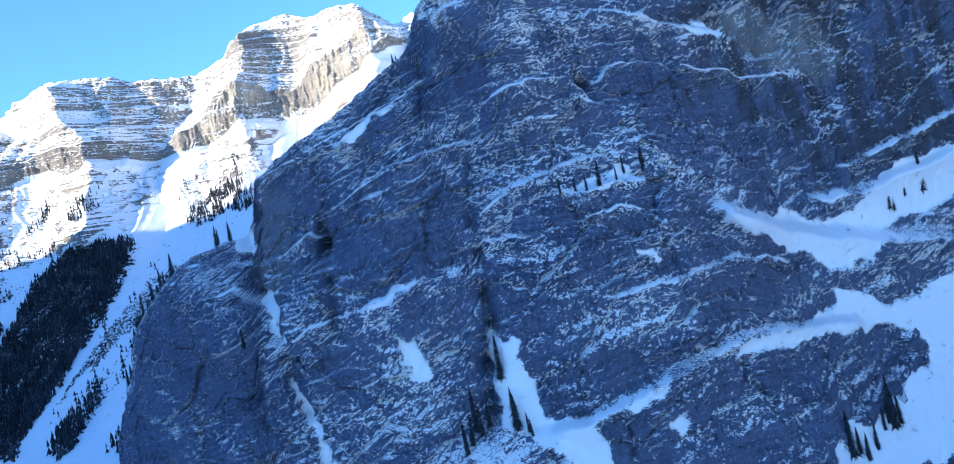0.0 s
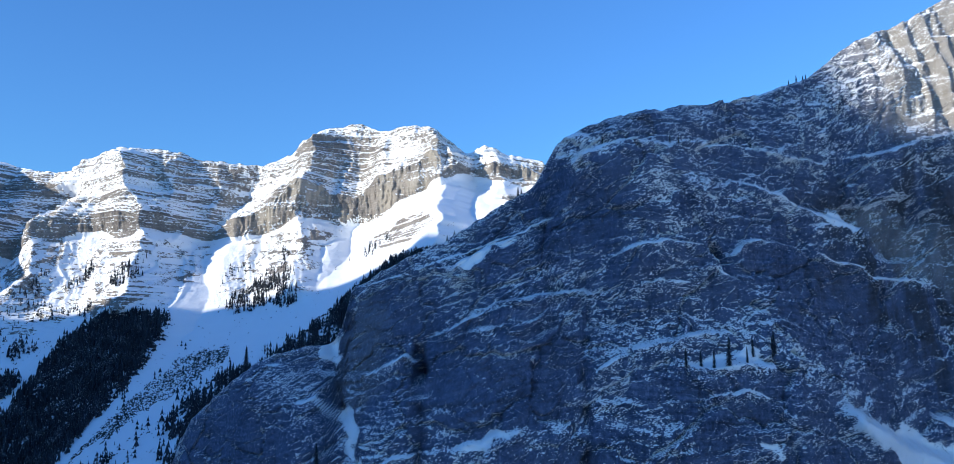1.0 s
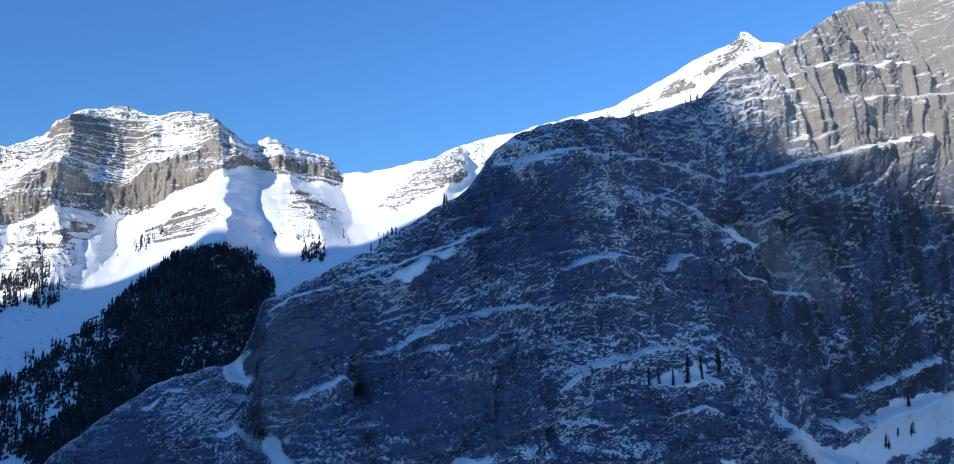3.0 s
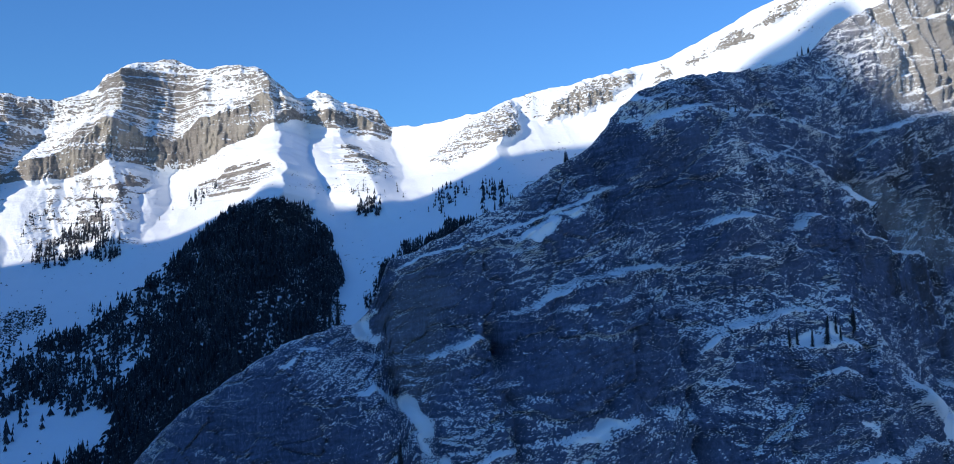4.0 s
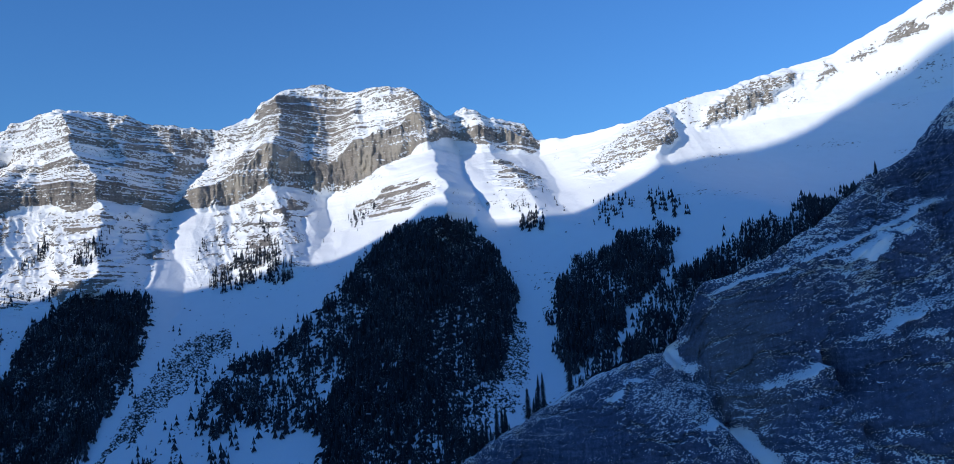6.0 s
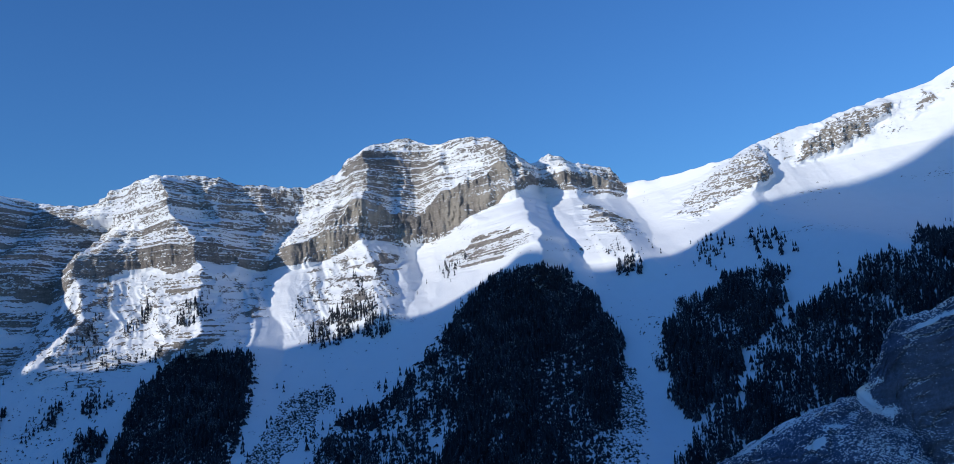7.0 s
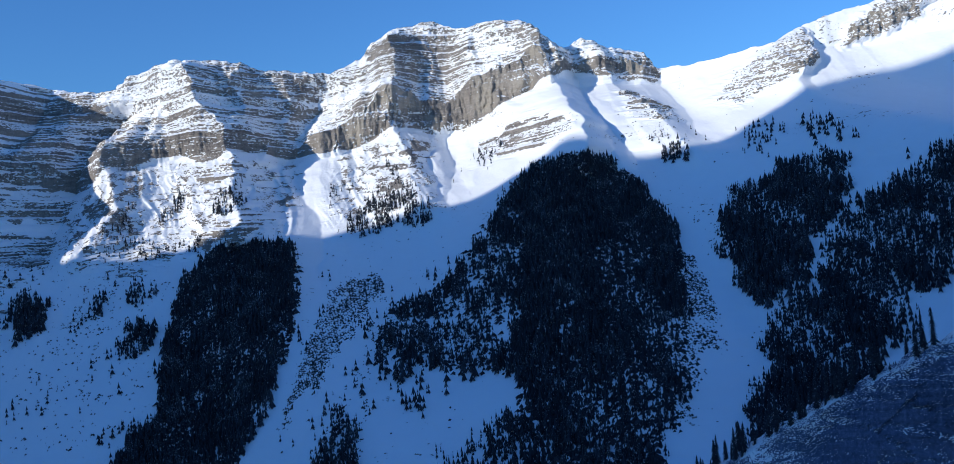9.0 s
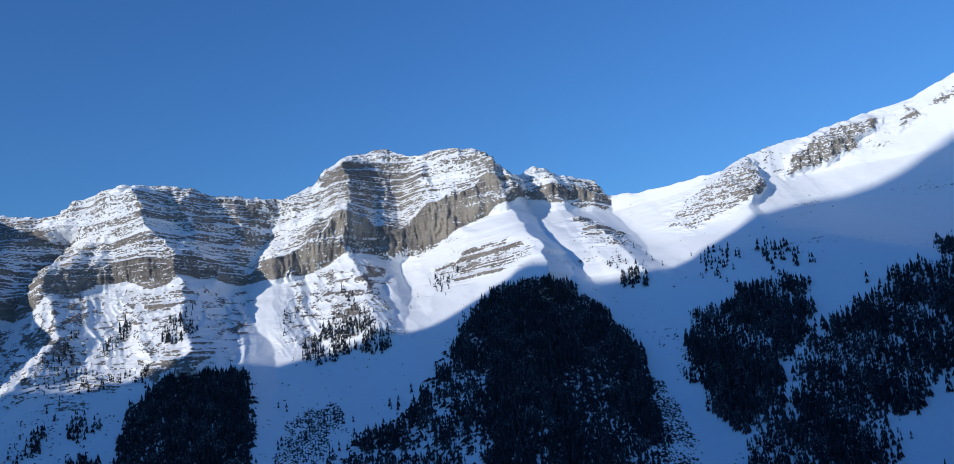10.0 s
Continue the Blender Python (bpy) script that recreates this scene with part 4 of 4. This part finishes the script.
# on the cliff
for x, z, size in ((181, 180, 1.55), (174, 180, 0.8), (165, 176, 1.0), (167, 175, 0.8), (135, 101, 1.5), (140, 100, 1.0), (137, 99, 1.2), (132, 100, 0.9), (114, 96, 1.4), (117, 96, 1.0), (124, 95, 1.0), (121, 93, 0.8),
                   (-12, 136, 1.5), (-10, 135, 1.2), (-14, 133, 0.9), (-7, 137, 0.7), (-1, 136, 1.1), (1, 135, 1.0), (3, 134, 0.7), (5, 133, 0.6), (-4, 151, 1.2), (-17, 131, 0.9),
                   (30, 207, 0.5), (35, 207, 0.55), (40, 206.5, 0.45), (44, 207, 0.8), (49, 208, 0.5), (56, 210, 0.6), (60, 210, 0.75), (63, 211, 0.7), (26, 208, 0.4),
                   (12, 289, 0.3), (37, 290, 0.35), (41, 290, 0.4), (73, 293, 0.35), (-70, 168, 0.9), (-68, 165, 0.7), (-88, 176, 0.8)):
    plant(LEDGE, near_at(x + rng.uniform(-1.5, 1.5), z), 0.85 * size * rng.uniform(0.75, 1.1))
for x, d, size in ((-20, 2, 0.4), (-18.5, 3, 0.28), (103, 3, 0.4), (108, 4, 0.3), (99, 2, 0.25), (106, 2, 0.3), (-45, 4, 0.22), (-48, 5, 0.3), (84, 3, 0.2)):
    plant(CREST, roof_at(x, d), size)
for x0, n, spread in ((-190, 3, 3), (-183, 16, 4), (-175, 8, 3), (-166, 8, 4), (-157, 18, 3), (-150, 8, 2), (-137, 5, 3), (-128, 3, 2), (-104, 3, 2)):
    for _ in range(n):
        plant(CREST, roof_at(x0 + rng.gauss(0, spread), 3 + abs(rng.gauss(0, 8))), rng.choice((0.25, 0.35, 0.5, 0.6, 0.75, 0.9)))

FOREST = {
    "forest on the far slope": [(-522, 280), (-479, 286), (-445, 286), (-425, 265), (-413, 232), (-409, 196), (-414, 168), (-424, 146), (-433, 126), (-439, 112), (-434, 88), (-541, 90), (-546, 116), (-527, 128), (-531, 158), (-539, 188), (-542, 221), (-537, 252)],
    "forest core on the rounded spur": [(-150, 347), (-126, 358), (-97, 354), (-60, 340), (-44, 312), (-39, 280), (-46, 254), (-72, 215), (-106, 181), (-137, 153), (-158, 132), (-180, 104), (-236, 100), (-228, 130), (-225, 152), (-222, 170), (-207, 199), (-203, 231), (-182, 267), (-181, 304), (-167, 333)],
    "forest fringe on the rounded spur": [(-166, 337), (-198, 302), (-224, 272), (-233, 256), (-246, 238), (-277, 222), (-314, 210), (-332, 191), (-333, 168), (-320, 160), (-294, 169), (-281, 159), (-244, 157), (-222, 158), (-207, 199), (-203, 231), (-182, 267)],
    "forest beside the gully": [(47, 297), (75, 314), (99, 322), (114, 326), (83, 284), (53, 257), (31, 237), (10, 218), (-20, 201), (-34, 197), (-27, 217), (-12, 249), (7, 275)],
    "forest behind the knob": [(350, 365), (257, 333), (215, 329), (161, 309), (145, 307), (127, 296), (100, 279), (82, 269), (60, 251), (35, 233), (13, 212), (-16, 194), (-41, 176), (-76, 155), (-95, 142), (-133, 123), (-82, 131), (-34, 140), (1, 152), (-7, 163), (23, 179), (44, 194), (76, 212), (138, 254), (255, 305), (350, 340)],
    "forest strip low on the slope": [(-379, 100), (-375, 126), (-362, 138), (-351, 140), (-343, 129), (-344, 115), (-341, 100)],
    "forest tongue below the spur": [(-306, 100), (-287, 117), (-261, 128), (-234, 138), (-226, 130), (-230, 100)],
    "forest patch at the cliff foot": [(-704, 235), (-703, 253), (-672, 234), (-660, 208), (-677, 202)],
    "forest patch on the apron": [(-590, 192), (-577, 207), (-554, 213), (-550, 194), (-571, 179), (-583, 180)],
}
THICK = {"forest on the far slope": 0.32, "forest core on the rounded spur": 0.31, "forest fringe on the rounded spur": 0.24, "forest beside the gully": 0.5, "forest behind the knob": 0.5}
THIN = {"forest on the far slope": 1.0, "forest core on the rounded spur": 1.1, "forest fringe on the rounded spur": 0.64, "forest beside the gully": 1.3, "forest behind the knob": 1.5}
STAND = [spire(rng, 1.0, rng.uniform(0.16, 0.24), 3, 4, 0.05) for _ in range(14)]
BUSH = [spire(rng, 1.0, rng.uniform(0.8, 1.4), 2, 4, 0.0) for _ in range(8)]


def stand(name, places, shapes, mat, label, category):
    """Many alike plants as one mesh. places: x, y, z, height."""
    vs, fs, base = [], [], 0
    for x, y, z, h in places:
        v, f = rng.choice(shapes)
        a, w = rng.uniform(0, 6.28), h * rng.uniform(0.85, 1.25)
        c, s = math.cos(a), math.sin(a)
        vs.append(np.stack([x + w * (v[:, 0] * c - v[:, 1] * s), y + w * (v[:, 0] * s + v[:, 1] * c), z - 0.4 + h * v[:, 2]], -1))
        fs.append(f + base)
        base += len(v)
    if vs:
        tagged(new(name, mesh_from(name, np.concatenate(vs), np.concatenate(fs), mat)), label, category, kind="stuff")


def scatter(poly, per, keep, grain=22.0, seed=0):
    p = np.array(poly, float)
    lo, hi = p.min(0), p.max(0)
    n = int((hi - lo).prod() * per)
    xs = np.array([rng.uniform(lo[0], hi[0]) for _ in range(n)])
    zs = np.array([rng.uniform(lo[1], hi[1]) for _ in range(n)])
    m = inside(xs + 6 * fbm(xs / 14, zs / 14, 501 + seed, 3), zs + 6 * fbm(xs / 14, zs / 14, 502 + seed, 3), poly, 4)
    clump = smooth(-0.5, 0.5, fbm(xs / grain, zs / (0.7 * grain), 503 + seed, 3) + (keep - 0.5) * 2)
    pick = np.array([rng.random() for _ in range(n)])
    good = pick < m * clump
    return list(zip(xs[good], zs[good]))


for k, (name, poly) in enumerate(FOREST.items()):
    places = []
    for x, z in scatter(poly, THICK.get(name, 0.26), THIN.get(name, 0.95), 20, 10 * k):
        small = 0.6 + 0.4 * smooth(-0.6, 0.4, fbm(x / 30, z / 30, 520, 2))
        tall_by = rng.choice((6, 8, 10, 12, 15)) * rng.uniform(0.85, 1.15) * float(small)
        places.append((*far_at(x, z - 0.65 * tall_by), tall_by))
    stand("conifer_forest", places, STAND, NEEDLES, "dense dark conifer " + name, "forest")

under = []
for k, (name, per) in enumerate((("forest core on the rounded spur", 0.20), ("forest on the far slope", 0.14), ("forest fringe on the rounded spur", 0.06))):
    for x, z in scatter(FOREST[name], per, 0.95, 26, 1300 + 10 * k):
        under.append((*far_at(x, z - 4), rng.uniform(2.0, 4.2)))
stand("undergrowth", under, BUSH, BARE, "bare grey-brown bushes and saplings between the conifers", "brush")

OPEN = [
    ([(-618, 342), (-614, 312), (-636, 292), (-645, 305)], 0.07, 0.7, 9),
    ([(-566, 355), (-570, 330), (-591, 316), (-595, 329)], 0.09, 0.75, 9),
    ([(-498, 363), (-484, 335), (-501, 316), (-526, 317), (-526, 329)], 0.10, 0.75, 9),
    ([(-370, 304), (-340, 322), (-302, 326), (-270, 317), (-274, 286), (-319, 285), (-363, 278)], 0.13, 0.8, 9),
    ([(-315, 377), (-304, 355), (-273, 323), (-309, 323), (-350, 326)], 0.05, 0.6, 8),
    ([(-391, 357), (-354, 357), (-354, 335), (-392, 312)], 0.05, 0.55, 7),
    ([(-240, 338), (-209, 349), (-156, 392), (-185, 399), (-232, 362)], 0.035, 0.6, 7),
    ([(6, 355), (18, 361), (15, 329), (-8, 329)], 0.10, 0.8, 11),
    ([(-20, 390), (50, 400), (60, 350), (-10, 350)], 0.012, 0.5, 6),
    ([(-645, 296), (-523, 290), (-530, 270), (-645, 275)], 0.05, 0.55, 8),
    ([(138, 368), (137, 341), (122, 322), (102, 323)], 0.06, 0.8, 10),
    ([(84, 356), (112, 368), (94, 345), (60, 323)], 0.07, 0.75, 9),
    ([(-602, 240), (-579, 244), (-565, 229), (-585, 217)], 0.12, 0.8, 10),
    ([(-639, 234), (-620, 236), (-608, 215), (-621, 205)], 0.10, 0.7, 9),
    ([(-355, 153), (-330, 166), (-281, 157), (-245, 155), (-293, 130), (-320, 128), (-343, 131)], 0.022, 0.6, 11),
    ([(-345, 210), (-260, 240), (-225, 275), (-240, 180), (-300, 150), (-340, 150)], 0.012, 0.6, 11),
    ([(-760, 280), (-600, 260), (-560, 200), (-560, 110), (-760, 110)], 0.010, 0.45, 8),
    ([(-560, 120), (-520, 124), (-500, 90), (-570, 90)], 0.06, 0.6, 9),
    ([(-410, 230), (-330, 250), (-330, 110), (-410, 110)], 0.008, 0.5, 8),
    ([(60, 330), (110, 372), (118, 362), (75, 322)], 0.02, 0.55, 8),
]
singles = 0
loose = []
for k, (poly, per, keep, h) in enumerate(OPEN):
    for x, z in scatter(poly, per, keep, 18, 700 + 10 * k):
        place, size = far_at(x, z), h * rng.uniform(0.5, 1.4)
        if singles < 180 and rng.random() < 0.45:
            singles += 1
            plant(SLOPE, place, size / 12)
        else:
            loose.append((*place, size))
stand("conifer_forest", loose, STAND, NEEDLES, "scattered dark conifers on the open snow slopes", "forest")

brush = []
for k, (poly, per, keep) in enumerate((
        ([(-376, 223), (-333, 236), (-327, 220), (-349, 195), (-363, 172), (-381, 150), (-402, 135), (-410, 120), (-399, 163), (-391, 190)], 1.1, 0.9),
        ([(-48, 245), (-42, 229), (-56, 199), (-82, 176), (-120, 150), (-147, 132), (-157, 130), (-135, 153), (-100, 185)], 1.2, 0.9),
        ([(-333, 240), (-320, 200), (-328, 150), (-350, 95), (-372, 100), (-357, 140), (-337, 180)], 0.25, 0.5),
        ([(-36, 230), (-22, 225), (-8, 262), (15, 290), (-12, 270)], 0.10, 0.55),
        ([(-640, 250), (-540, 250), (-540, 110), (-640, 110)], 0.06, 0.4),
        ([(-780, 330), (-690, 320), (-600, 270), (-590, 110), (-780, 110)], 0.05, 0.45),
        ([(-530, 300), (-440, 300), (-410, 260), (-430, 240)], 0.05, 0.4),
        ([(-400, 300), (-240, 300), (-100, 200), (-300, 120), (-420, 110)], 0.006, 0.5),
        ([(-60, 400), (60, 400), (300, 440), (200, 330), (20, 250), (-40, 300)], 0.003, 0.5),
        ([(-30, 420), (60, 420), (50, 390), (-20, 385)], 0.02, 0.5),
        ([(-90, 160), (40, 215), (110, 250), (70, 205), (-60, 135)], 0.02, 0.5))):
    for x, z in scatter(poly, per, keep, 10, 900 + 10 * k):
        brush.append((*far_at(x, z), rng.uniform(0.7, 2.0)))
stand("brush", brush, BUSH, TWIGS, "low dark brush and stones showing through the snow", "brush")
